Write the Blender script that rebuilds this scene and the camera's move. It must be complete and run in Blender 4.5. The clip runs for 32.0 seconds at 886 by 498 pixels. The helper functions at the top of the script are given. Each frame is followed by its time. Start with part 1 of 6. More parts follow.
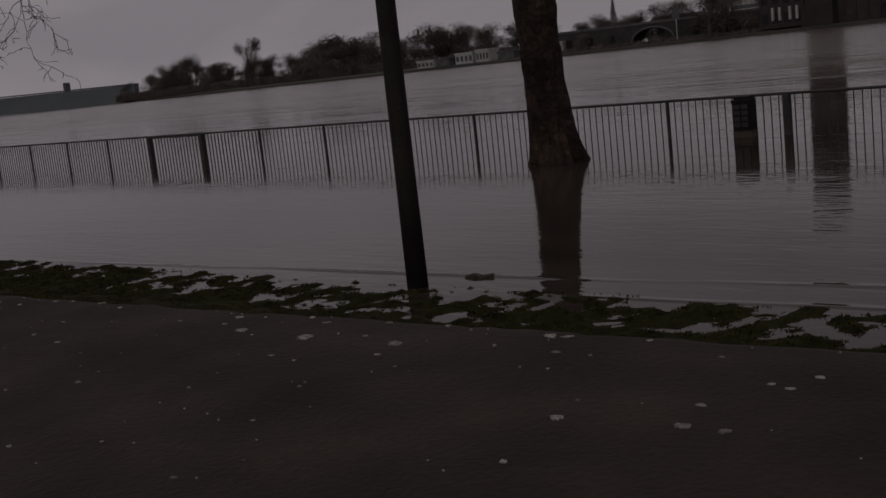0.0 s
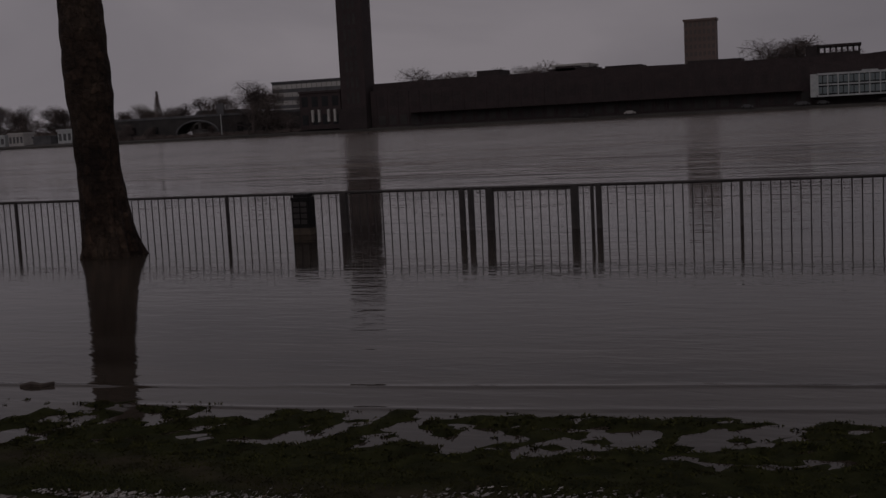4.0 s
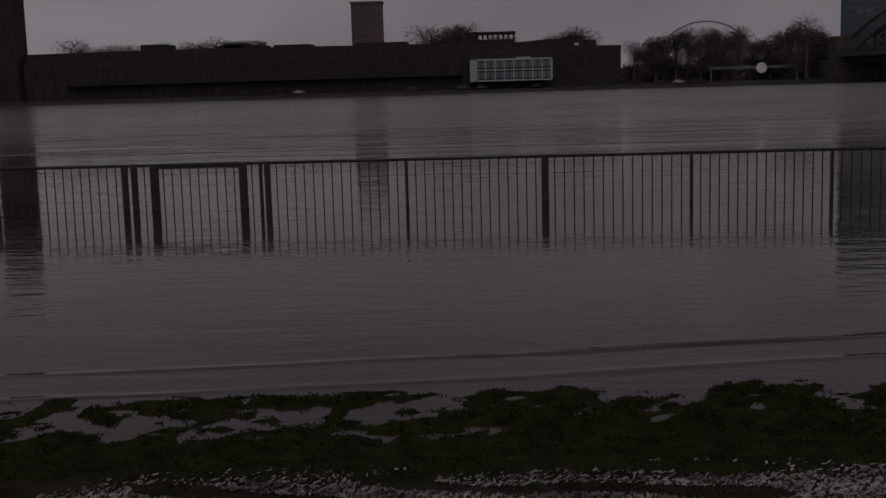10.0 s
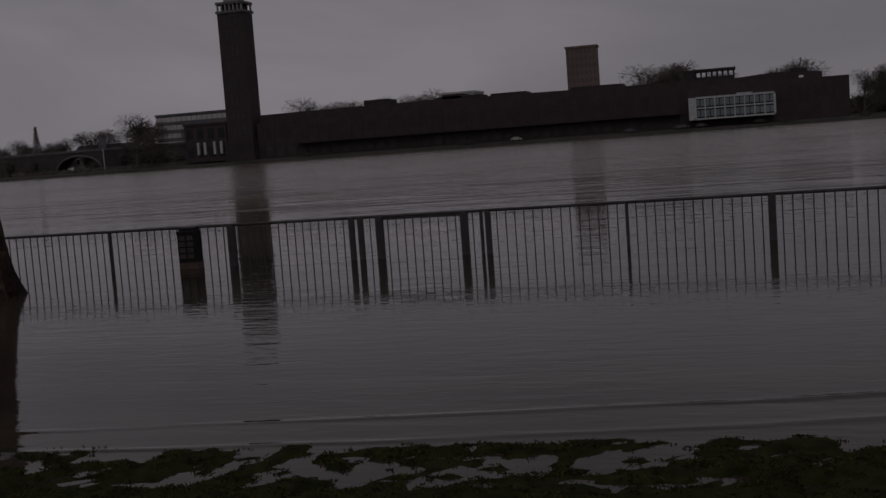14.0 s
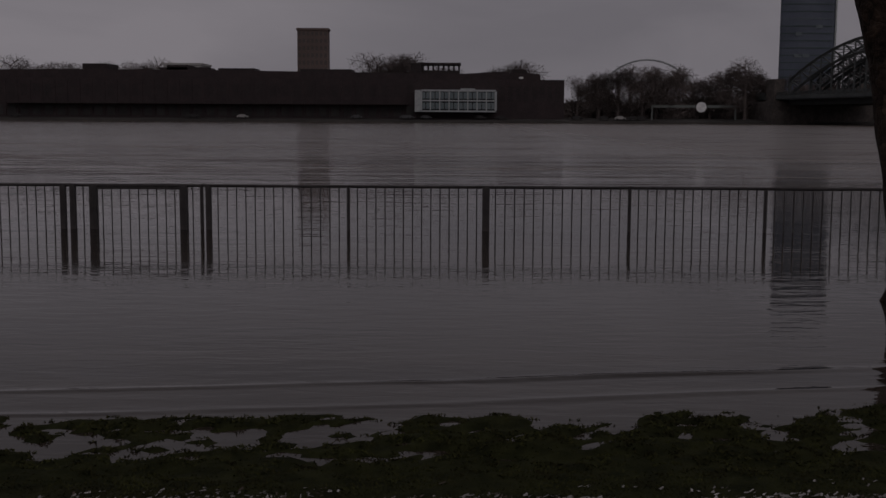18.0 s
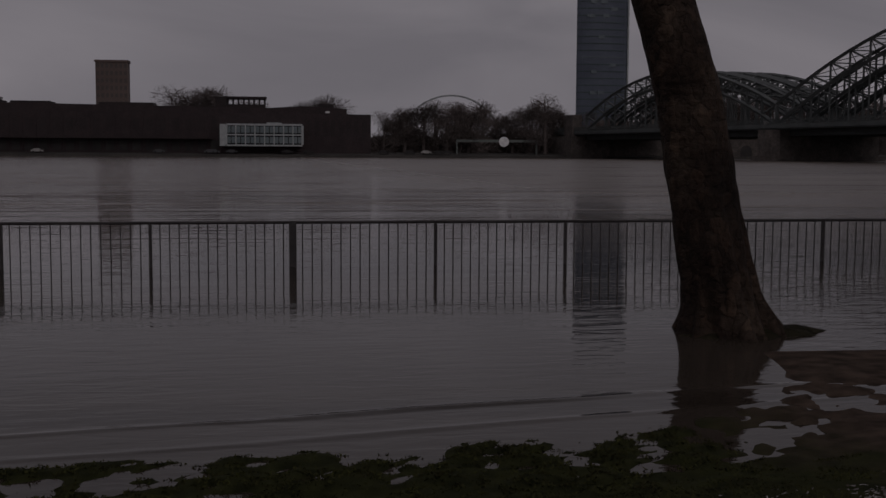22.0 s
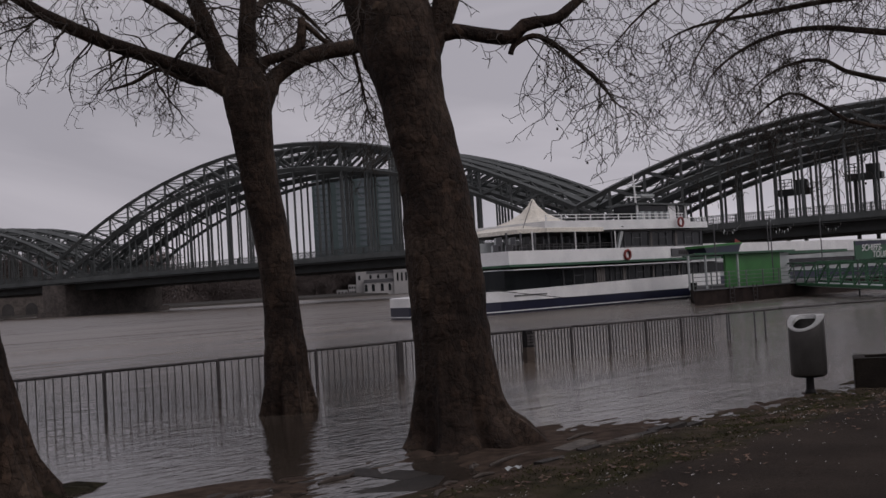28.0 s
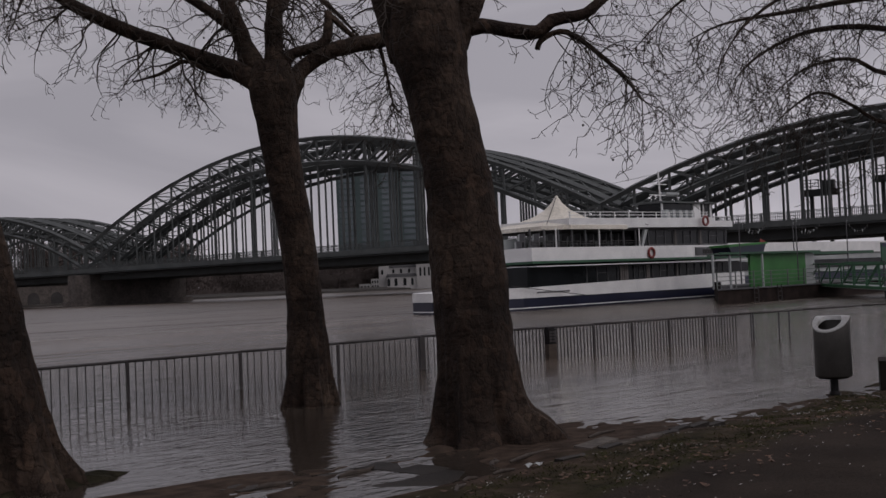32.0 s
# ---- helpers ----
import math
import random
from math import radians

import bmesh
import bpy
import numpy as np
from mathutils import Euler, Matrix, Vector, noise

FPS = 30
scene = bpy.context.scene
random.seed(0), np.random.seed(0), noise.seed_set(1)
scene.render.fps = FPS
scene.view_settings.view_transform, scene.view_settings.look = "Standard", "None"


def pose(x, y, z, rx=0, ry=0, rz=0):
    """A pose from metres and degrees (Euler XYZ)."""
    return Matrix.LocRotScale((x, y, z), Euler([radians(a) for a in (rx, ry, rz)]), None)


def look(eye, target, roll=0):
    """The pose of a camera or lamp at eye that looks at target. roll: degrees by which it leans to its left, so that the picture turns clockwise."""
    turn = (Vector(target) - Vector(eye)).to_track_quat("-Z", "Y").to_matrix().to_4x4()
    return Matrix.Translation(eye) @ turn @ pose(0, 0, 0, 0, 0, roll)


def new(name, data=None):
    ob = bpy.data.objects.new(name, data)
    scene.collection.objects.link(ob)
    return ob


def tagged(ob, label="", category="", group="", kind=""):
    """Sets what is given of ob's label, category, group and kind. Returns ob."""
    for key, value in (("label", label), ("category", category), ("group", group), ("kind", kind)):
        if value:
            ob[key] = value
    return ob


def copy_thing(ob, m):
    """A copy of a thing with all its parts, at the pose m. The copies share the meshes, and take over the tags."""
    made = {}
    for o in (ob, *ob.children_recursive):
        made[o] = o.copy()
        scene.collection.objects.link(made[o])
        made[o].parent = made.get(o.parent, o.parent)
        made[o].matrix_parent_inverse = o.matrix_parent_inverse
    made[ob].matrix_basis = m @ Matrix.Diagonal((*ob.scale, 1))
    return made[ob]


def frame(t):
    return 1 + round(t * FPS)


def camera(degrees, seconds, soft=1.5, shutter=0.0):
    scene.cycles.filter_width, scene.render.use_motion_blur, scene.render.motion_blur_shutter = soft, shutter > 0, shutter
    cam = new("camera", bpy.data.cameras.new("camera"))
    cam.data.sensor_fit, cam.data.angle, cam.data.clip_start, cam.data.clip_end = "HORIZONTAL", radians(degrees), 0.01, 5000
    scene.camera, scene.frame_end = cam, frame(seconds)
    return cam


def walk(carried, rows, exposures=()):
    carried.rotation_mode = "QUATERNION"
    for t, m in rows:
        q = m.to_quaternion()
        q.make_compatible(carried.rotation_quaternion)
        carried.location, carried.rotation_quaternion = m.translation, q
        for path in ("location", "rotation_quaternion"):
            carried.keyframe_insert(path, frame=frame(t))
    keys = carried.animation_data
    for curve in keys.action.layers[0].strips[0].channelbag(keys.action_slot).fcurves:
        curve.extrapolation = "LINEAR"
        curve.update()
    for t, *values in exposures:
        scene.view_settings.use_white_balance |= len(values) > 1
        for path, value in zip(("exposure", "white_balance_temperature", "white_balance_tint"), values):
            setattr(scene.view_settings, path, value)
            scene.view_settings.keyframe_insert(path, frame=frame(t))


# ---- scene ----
cam = camera(42.6, 32.0)
PATH = [
    (0, (0.505, -0.111, 1.817), (-0.851, 1.325, 1.5), -6.3),
    (0.5, (0.296, -0.135, 1.811), (-1.002, 1.348, 1.475), -4.6),
    (1, (0.146, -0.156, 1.806), (-0.961, 1.465, 1.423), -5.6),
    (1.5, (0.129, -0.076, 1.801), (-0.793, 1.666, 1.461), -4.4),
    (2, (0.109, 0.007, 1.815), (-0.68, 1.813, 1.474), -2.9),
    (2.5, (0.067, 0.04, 1.818), (-0.666, 1.868, 1.47), -0.8),
    (3, (0.053, 0.067, 1.845), (-0.514, 1.963, 1.557), -1.9),
    (3.5, (0.042, 0.115, 1.831), (-0.65, 1.976, 1.591), -3.0),
    (5.5, (0.017, 0.145, 1.851), (-0.483, 2.073, 1.67), -1.6),
    (6, (0.018, 0.163, 1.827), (-0.317, 2.114, 1.542), -0.2),
    (6.5, (0.055, 0.144, 1.833), (-0.158, 2.105, 1.506), -1.3),
    (7, (0.049, 0.183, 1.817), (-0.135, 2.147, 1.486), 0.2),
    (7.5, (0.035, 0.163, 1.806), (-0.089, 2.134, 1.492), 2.2),
    (8, (0.042, 0.218, 1.847), (0.028, 2.206, 1.634), 0.3),
    (8.5, (0.043, 0.208, 1.819), (0.047, 2.193, 1.573), 0.0),
    (9, (0.048, 0.161, 1.816), (0.002, 2.145, 1.565), -0.3),
    (9.5, (0.035, 0.242, 1.816), (-0.043, 2.224, 1.558), 0.1),
    (10, (0.039, 0.191, 1.814), (-0.085, 2.168, 1.535), -1.6),
    (10.5, (0.045, 0.221, 1.809), (-0.075, 2.193, 1.498), -1.5),
    (11, (0.044, 0.23, 1.82), (-0.065, 2.201, 1.499), -1.9),
    (11.5, (0.038, 0.204, 1.817), (-0.092, 2.175, 1.505), -2.4),
    (12, (0.031, 0.189, 1.812), (-0.126, 2.16, 1.512), -2.9),
    (12.5, (0.034, 0.226, 1.823), (-0.242, 2.189, 1.555), -3.3),
    (13, (0.019, 0.236, 1.831), (-0.383, 2.185, 1.63), -3.6),
    (13.5, (0.033, 0.221, 1.823), (-0.452, 2.153, 1.636), -4.4),
    (14, (0.023, 0.207, 1.825), (-0.479, 2.135, 1.643), -4.2),
    (14.5, (0.027, 0.145, 1.827), (-0.473, 2.074, 1.654), -3.9),
    (16.5, (0.025, 0.232, 1.825), (-0.489, 2.156, 1.64), -3.1),
    (17, (0.045, 0.143, 1.822), (-0.315, 2.099, 1.605), -1.1),
    (17.5, (0.059, 0.11, 1.827), (-0.092, 2.089, 1.58), 1.0),
    (18, (0.05, 0.091, 1.814), (0.031, 2.077, 1.585), 0.3),
    (18.5, (0.052, 0.076, 1.82), (0.103, 2.064, 1.604), -0.1),
    (19, (0.053, 0.087, 1.816), (0.19, 2.074, 1.628), 0.4),
    (19.5, (0.055, 0.104, 1.817), (0.214, 2.09, 1.643), -0.3),
    (20, (0.054, 0.091, 1.819), (0.224, 2.073, 1.618), -0.4),
    (20.5, (0.05, 0.084, 1.815), (0.27, 2.064, 1.638), 0.7),
    (21, (0.06, 0.091, 1.818), (0.291, 2.072, 1.673), 0.3),
    (21.5, (0.058, 0.079, 1.819), (0.314, 2.058, 1.678), 0.2),
    (22, (0.071, 0.088, 1.824), (0.386, 2.056, 1.656), 0.3),
    (22.5, (0.099, 0.05, 1.839), (0.604, 1.981, 1.705), -0.24),
    (23, (0.131, -0.001, 1.825), (0.912, 1.84, 1.773), -0.39),
    (23.5, (0.163, 0.023, 1.828), (1.136, 1.77, 1.803), -1.6),
    (24, (0.18, 0.036, 1.829), (1.322, 1.676, 1.914), -2.32),
    (24.5, (0.192, 0.022, 1.814), (1.384, 1.627, 1.848), -2.25),
    (26.5, (0.279, 0.048, 1.795), (1.512, 1.622, 1.765), -1.57),
    (27, (0.282, 0.042, 1.808), (1.588, 1.557, 1.824), -2.46),
    (27.5, (0.274, 0.036, 1.809), (1.628, 1.507, 1.851), -2.78),
    (28, (0.272, 0.034, 1.809), (1.659, 1.473, 1.877), -3.43),
    (28.5, (0.281, 0.032, 1.798), (1.676, 1.465, 1.829), -2.1),
    (29, (0.286, 0.044, 1.802), (1.685, 1.473, 1.833), -1.04),
    (29.5, (0.281, 0.045, 1.802), (1.69, 1.464, 1.848), -1.21),
    (30, (0.278, 0.05, 1.802), (1.674, 1.482, 1.844), -1.46),
    (30.5, (0.29, 0.057, 1.806), (1.681, 1.493, 1.85), -1.73),
    (31, (0.292, 0.05, 1.805), (1.693, 1.475, 1.875), -1.87),
    (31.5, (0.296, 0.05, 1.801), (1.704, 1.468, 1.876), -1.84),
    (32, (0.286, 0.055, 1.805), (1.643, 1.522, 1.867), -2.55),
]
walk(cam, [(t, look(eye, target, roll)) for t, eye, target, roll in PATH], [(0, -1.88, 6750, 19), (1.5, -2.02, 6700, 19), (3, -2.08, 6650, 19), (9, -2.12, 6550, 20), (14, -2.05, 6500, 18), (19, -2.05, 6500, 18), (22, -2.05, 6500, 18), (23, -2.0, 6450, 17.5), (23.5, -1.8, 6400, 17), (24, -1.12, 6400, 16), (26.5, -1.0, 6400, 15.5), (28, -0.67, 6400, 15.5), (29, -0.69, 6400, 15.5), (30, -0.82, 6400, 15.5), (32, -0.82, 6400, 15.5)])

# ---- world, light ----
world = bpy.data.worlds.new("overcast_sky")
scene.world = world
world.use_nodes = True
wn, wl = world.node_tree.nodes, world.node_tree.links
wn.clear()
w_out = wn.new("ShaderNodeOutputWorld")
w_bg = wn.new("ShaderNodeBackground")
w_sky = wn.new("ShaderNodeTexSky")
w_sky.sky_type = "NISHITA"
w_sky.sun_disc = False
w_sky.sun_elevation = radians(39)
w_sky.sun_rotation = radians(165)
w_sky.air_density, w_sky.dust_density = 1.0, 4.0
w_hsv = wn.new("ShaderNodeHueSaturation")
w_hsv.inputs["Saturation"].default_value = 0.10
w_mix = wn.new("ShaderNodeMix")
w_mix.data_type = "RGBA"
w_mix.inputs[0].default_value = 0.94
w_cloud = wn.new("ShaderNodeTexNoise")
w_cloud.inputs["Scale"].default_value = 2.6
w_cloud.inputs["Detail"].default_value = 5.0
w_cloud.inputs["Distortion"].default_value = 0.5
w_map = wn.new("ShaderNodeMapping")
w_map.inputs["Scale"].default_value = (1.0, 1.0, 3.2)
w_tc = wn.new("ShaderNodeTexCoord")
w_ramp = wn.new("ShaderNodeValToRGB")
w_ramp.color_ramp.elements[0].position, w_ramp.color_ramp.elements[0].color = 0.36, (5.8, 5.68, 6.1, 1)
w_ramp.color_ramp.elements[1].position, w_ramp.color_ramp.elements[1].color = 0.66, (8.2, 7.95, 8.35, 1)
wl.new(w_tc.outputs["Generated"], w_map.inputs[0])
wl.new(w_map.outputs[0], w_cloud.inputs["Vector"])
wl.new(w_cloud.outputs["Fac"], w_ramp.inputs[0])
wl.new(w_sky.outputs[0], w_hsv.inputs["Color"])
wl.new(w_hsv.outputs[0], w_mix.inputs[6])
wl.new(w_ramp.outputs[0], w_mix.inputs[7])
w_dot = wn.new("ShaderNodeVectorMath")
w_dot.operation = "DOT_PRODUCT"
w_dot.inputs[1].default_value = (0.15, 0.95, 0.0)
w_thin = wn.new("ShaderNodeMapRange")
w_thin.inputs["From Min"].default_value, w_thin.inputs["From Max"].default_value = 0.5, 1.0
w_thin.inputs["To Min"].default_value, w_thin.inputs["To Max"].default_value = 1.16, 0.92
w_mul = wn.new("ShaderNodeMix")
w_mul.data_type, w_mul.blend_type = "RGBA", "MULTIPLY"
w_mul.inputs[0].default_value = 1.0
wl.new(w_tc.outputs["Generated"], w_dot.inputs[0])
wl.new(w_dot.outputs["Value"], w_thin.inputs["Value"])
wl.new(w_mix.outputs[2], w_mul.inputs[6])
wl.new(w_thin.outputs[0], w_mul.inputs[7])
wl.new(w_mul.outputs[2], w_bg.inputs["Color"])
w_bg.inputs["Strength"].default_value = 0.10
wl.new(w_bg.outputs[0], w_out.inputs[0])

sun_data = bpy.data.lights.new("sun", "SUN")
sun_data.energy, sun_data.angle, sun_data.color = 1.05, radians(45), (1.0, 0.96, 0.92)
sun = new("sun", sun_data)
sun.matrix_world = look((12, -46, 38), (0, 0, 0))


# ---- materials ----
def material(name, c1, c2, scale=4.0, rough=0.7, metal=0.0, bump=0.2, bump_scale=40.0, detail=6.0, stretch=(1, 1, 1), spec=0.5, rnd=0.0, depth=0.02):
    """A surface of two tones mixed by noise at two scales, with fine relief."""
    m = bpy.data.materials.new(name)
    m.use_nodes = True
    n, l = m.node_tree.nodes, m.node_tree.links
    b = n["Principled BSDF"]
    tc = n.new("ShaderNodeTexCoord")
    mp = n.new("ShaderNodeMapping")
    mp.inputs["Scale"].default_value = stretch
    l.new(tc.outputs["Object"], mp.inputs[0])
    t1 = n.new("ShaderNodeTexNoise")
    t1.inputs["Scale"].default_value, t1.inputs["Detail"].default_value = scale, detail
    t2 = n.new("ShaderNodeTexNoise")
    t2.inputs["Scale"].default_value, t2.inputs["Detail"].default_value = bump_scale, 4.0
    l.new(mp.outputs[0], t1.inputs["Vector"])
    l.new(mp.outputs[0], t2.inputs["Vector"])
    r = n.new("ShaderNodeValToRGB")
    r.color_ramp.elements[0].position, r.color_ramp.elements[0].color = 0.35, (*c1, 1)
    r.color_ramp.elements[1].position, r.color_ramp.elements[1].color = 0.68, (*c2, 1)
    l.new(t1.outputs["Fac"], r.inputs[0])
    mul = n.new("ShaderNodeMix")
    mul.data_type, mul.blend_type = "RGBA", "MULTIPLY"
    mul.inputs[0].default_value = 0.5
    g = n.new("ShaderNodeValToRGB")
    g.color_ramp.elements[0].position, g.color_ramp.elements[0].color = 0.3, (0.45, 0.45, 0.45, 1)
    g.color_ramp.elements[1].position, g.color_ramp.elements[1].color = 0.7, (1.25, 1.25, 1.25, 1)
    l.new(t2.outputs["Fac"], g.inputs[0])
    l.new(r.outputs[0], mul.inputs[6])
    l.new(g.outputs[0], mul.inputs[7])
    last = mul.outputs[2]
    if rnd:
        oi = n.new("ShaderNodeObjectInfo")
        mr = n.new("ShaderNodeMapRange")
        mr.inputs["To Min"].default_value, mr.inputs["To Max"].default_value = 1 - rnd, 1 + rnd
        hs = n.new("ShaderNodeHueSaturation")
        l.new(oi.outputs["Random"], mr.inputs["Value"])
        l.new(mr.outputs[0], hs.inputs["Value"])
        l.new(last, hs.inputs["Color"])
        last = hs.outputs[0]
    l.new(last, b.inputs["Base Color"])
    b.inputs["Roughness"].default_value, b.inputs["Metallic"].default_value = rough, metal
    b.inputs["Specular IOR Level"].default_value = spec
    if bump:
        bp = n.new("ShaderNodeBump")
        bp.inputs["Strength"].default_value, bp.inputs["Distance"].default_value = bump, depth
        l.new(t2.outputs["Fac"], bp.inputs["Height"])
        l.new(bp.outputs[0], b.inputs["Normal"])
    return m




def bark_material():
    """Plane bark: plates of several browns with dark seams, horizontal folds, fine grain."""
    m = bpy.data.materials.new("plane_bark")
    m.use_nodes = True
    n, l = m.node_tree.nodes, m.node_tree.links
    b = n["Principled BSDF"]
    tc = n.new("ShaderNodeTexCoord")

    def placed(stretch):
        mp = n.new("ShaderNodeMapping")
        mp.inputs["Scale"].default_value = stretch
        l.new(tc.outputs["Object"], mp.inputs[0])
        return mp.outputs[0]

    def noise_at(scale, stretch, detail):
        t = n.new("ShaderNodeTexNoise")
        t.inputs["Scale"].default_value, t.inputs["Detail"].default_value = scale, detail
        l.new(placed(stretch), t.inputs["Vector"])
        return t

    def ramp(src, *stops):
        r = n.new("ShaderNodeValToRGB")
        while len(r.color_ramp.elements) < len(stops):
            r.color_ramp.elements.new(0.5)
        for e, (p, c) in zip(r.color_ramp.elements, stops):
            e.position, e.color = p, (*c, 1)
        l.new(src, r.inputs[0])
        return r.outputs[0]

    def mixed(a, c, f, how="MIX"):
        x = n.new("ShaderNodeMix")
        x.data_type, x.blend_type = "RGBA", how
        if isinstance(f, float):
            x.inputs[0].default_value = f
        else:
            l.new(f, x.inputs[0])
        l.new(a, x.inputs[6])
        l.new(c, x.inputs[7])
        return x.outputs[2]

    def plates(scale, stretch, feature):
        bend = n.new("ShaderNodeVectorMath")
        bend.operation = "MULTIPLY_ADD"
        bend.inputs[1].default_value = (0.16, 0.16, 0.16)
        l.new(noise_at(7.0, (1, 1, 1), 3).outputs["Color"], bend.inputs[0])
        l.new(placed(stretch), bend.inputs[2])
        v = n.new("ShaderNodeTexVoronoi")
        v.feature = feature
        v.inputs["Scale"].default_value = scale
        l.new(bend.outputs[0], v.inputs["Vector"])
        return v

    broad = ramp(noise_at(1.3, (1, 1, 0.7), 4).outputs["Fac"], (0.32, (0.019, 0.0122, 0.009)), (0.5, (0.034, 0.0222, 0.0162)), (0.72, (0.066, 0.048, 0.036)))
    sep = n.new("ShaderNodeSeparateColor")
    l.new(plates(8.0, (1, 1, 0.75), "F1").outputs["Color"], sep.inputs[0])
    tone = ramp(sep.outputs[0], (0.0, (0.6, 0.58, 0.56)), (0.55, (0.95, 0.94, 0.92)), (0.82, (1.12, 1.1, 1.06)), (1.0, (1.6, 1.54, 1.44)))
    seam = ramp(plates(8.0, (1, 1, 0.75), "DISTANCE_TO_EDGE").outputs["Distance"], (0.0, (0.45, 0.44, 0.43)), (0.09, (1.0, 1.0, 1.0)))
    flakes = ramp(noise_at(16.0, (1, 1, 0.7), 8).outputs["Fac"], (0.36, (0.55, 0.53, 0.51)), (0.52, (1.0, 1.0, 1.0)), (0.68, (1.45, 1.38, 1.3)))
    folds = ramp(noise_at(3.0, (0.7, 0.7, 1.9), 6).outputs["Fac"], (0.36, (0.45, 0.43, 0.42)), (0.56, (1.0, 1.0, 1.0)))
    base = mixed(mixed(mixed(mixed(broad, tone, 0.75, "MULTIPLY"), seam, 0.7, "MULTIPLY"), flakes, 0.7, "MULTIPLY"), folds, 0.4, "MULTIPLY")
    l.new(base, b.inputs["Base Color"])
    b.inputs["Roughness"].default_value, b.inputs["Specular IOR Level"].default_value = 0.85, 0.2
    last = None
    for src, depth in ((folds, 0.035), (seam, 0.012), (flakes, 0.02), (noise_at(45, (1, 1, 0.6), 4).outputs["Fac"], 0.012)):
        bp = n.new("ShaderNodeBump")
        bp.inputs["Strength"].default_value, bp.inputs["Distance"].default_value = 0.8, depth
        l.new(src, bp.inputs["Height"])
        if last:
            l.new(last, bp.inputs["Normal"])
        last = bp.outputs[0]
    l.new(last, b.inputs["Normal"])
    return m


BARK = bark_material()
TWIG = material("twig_bark", (0.03, 0.024, 0.02), (0.055, 0.044, 0.036), 2.0, 0.9, bump=0.0, spec=0.2)
# twig brown raised well above TWIG, with distance haze put into the colour
FARTWIG = material("hazed_far_twigs", (0.082, 0.068, 0.064), (0.135, 0.112, 0.104), 0.2, 0.9, bump=0.0, spec=0.1, rnd=0.3)
IRON = material("painted_iron", (0.030, 0.026, 0.026), (0.052, 0.045, 0.044), 6.0, 0.55, bump=0.15, bump_scale=60, spec=0.4)
BROWNIRON = material("brown_iron", (0.045, 0.032, 0.024), (0.075, 0.055, 0.040), 8.0, 0.8, bump=0.2, bump_scale=60)
BLACK = material("black_steel", (0.010, 0.009, 0.0095), (0.019, 0.0175, 0.018), 8.0, 0.6, bump=0.1, spec=0.15)
STEEL = material("brushed_steel", (0.075, 0.071, 0.067), (0.12, 0.114, 0.108), 2.0, 0.42, 0.8, bump=0.03, bump_scale=90)
RIM = material("bright_steel", (0.42, 0.42, 0.41), (0.55, 0.55, 0.54), 3.0, 0.35, 0.5, bump=0.0)
TURF = material("dark_turf", (0.013, 0.012, 0.007), (0.030, 0.026, 0.015), 9.0, 0.95, bump=0.8, bump_scale=45, depth=0.03, spec=0.1)
BRICK = material("dark_brick", (0.027, 0.0185, 0.0195), (0.041, 0.028, 0.0285), 0.25, 0.9, bump=0.0, bump_scale=1.5)
BRICK2 = material("dark_brick_base", (0.022, 0.016, 0.0165), (0.034, 0.025, 0.025), 0.25, 0.9, bump=0.0, bump_scale=1.5)
SLATE = material("grey_roof", (0.06, 0.06, 0.064), (0.10, 0.10, 0.105), 0.3, 0.8, bump=0.0)
CONCRETE = material("pale_concrete", (0.16, 0.155, 0.15), (0.26, 0.25, 0.24), 0.4, 0.85, bump=0.1, bump_scale=12)
STONE = material("pier_stone", (0.055, 0.046, 0.042), (0.105, 0.09, 0.08), 0.35, 0.9, bump=0.4, bump_scale=1.4, depth=0.2)
BRIDGE = material("bridge_green_steel", (0.056, 0.062, 0.061), (0.086, 0.094, 0.092), 0.3, 0.6, bump=0.0, spec=0.4)
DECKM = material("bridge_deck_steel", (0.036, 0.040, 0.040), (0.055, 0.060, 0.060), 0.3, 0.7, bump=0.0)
WHITE = material("white_paint", (0.66, 0.66, 0.66), (0.80, 0.80, 0.79), 0.8, 0.45, bump=0.0)
WHITEMETAL = material("white_frame", (0.30, 0.32, 0.32), (0.40, 0.42, 0.42), 0.6, 0.5, bump=0.0)
NAVY = material("navy_hull_paint", (0.006, 0.008, 0.026), (0.011, 0.014, 0.038), 0.6, 0.4, bump=0.0)
GREEN = material("green_paint", (0.020, 0.12, 0.022), (0.032, 0.17, 0.032), 0.8, 0.5, bump=0.0)
GANGGREEN = material("gangway_green", (0.022, 0.085, 0.040), (0.036, 0.12, 0.058), 1.2, 0.5, bump=0.0)
GREENDK = material("green_trim", (0.014, 0.06, 0.030), (0.024, 0.09, 0.045), 1.2, 0.5, bump=0.0)
CREAM = material("cream_canvas", (0.62, 0.58, 0.50), (0.74, 0.70, 0.62), 0.7, 0.85, bump=0.05, bump_scale=8)
RED = material("red_paint", (0.15, 0.022, 0.018), (0.24, 0.035, 0.028), 2.0, 0.6, bump=0.0)
DARKGLASS = material("dark_glazing", (0.008, 0.009, 0.010), (0.020, 0.022, 0.024), 0.4, 0.15, bump=0.0, spec=0.22)
BLUEGLASS = material("blue_green_glazing", (0.085, 0.105, 0.118), (0.125, 0.150, 0.165), 0.06, 0.25, bump=0.0, spec=0.5)
TOWERGLASS = material("tower_blue_glazing", (0.058, 0.070, 0.096), (0.090, 0.105, 0.138), 0.06, 0.3, bump=0.0, spec=0.4)
BLUEGLASS2 = material("pale_glazing", (0.10, 0.13, 0.138), (0.15, 0.18, 0.188), 0.06, 0.3, bump=0.0, spec=0.5)
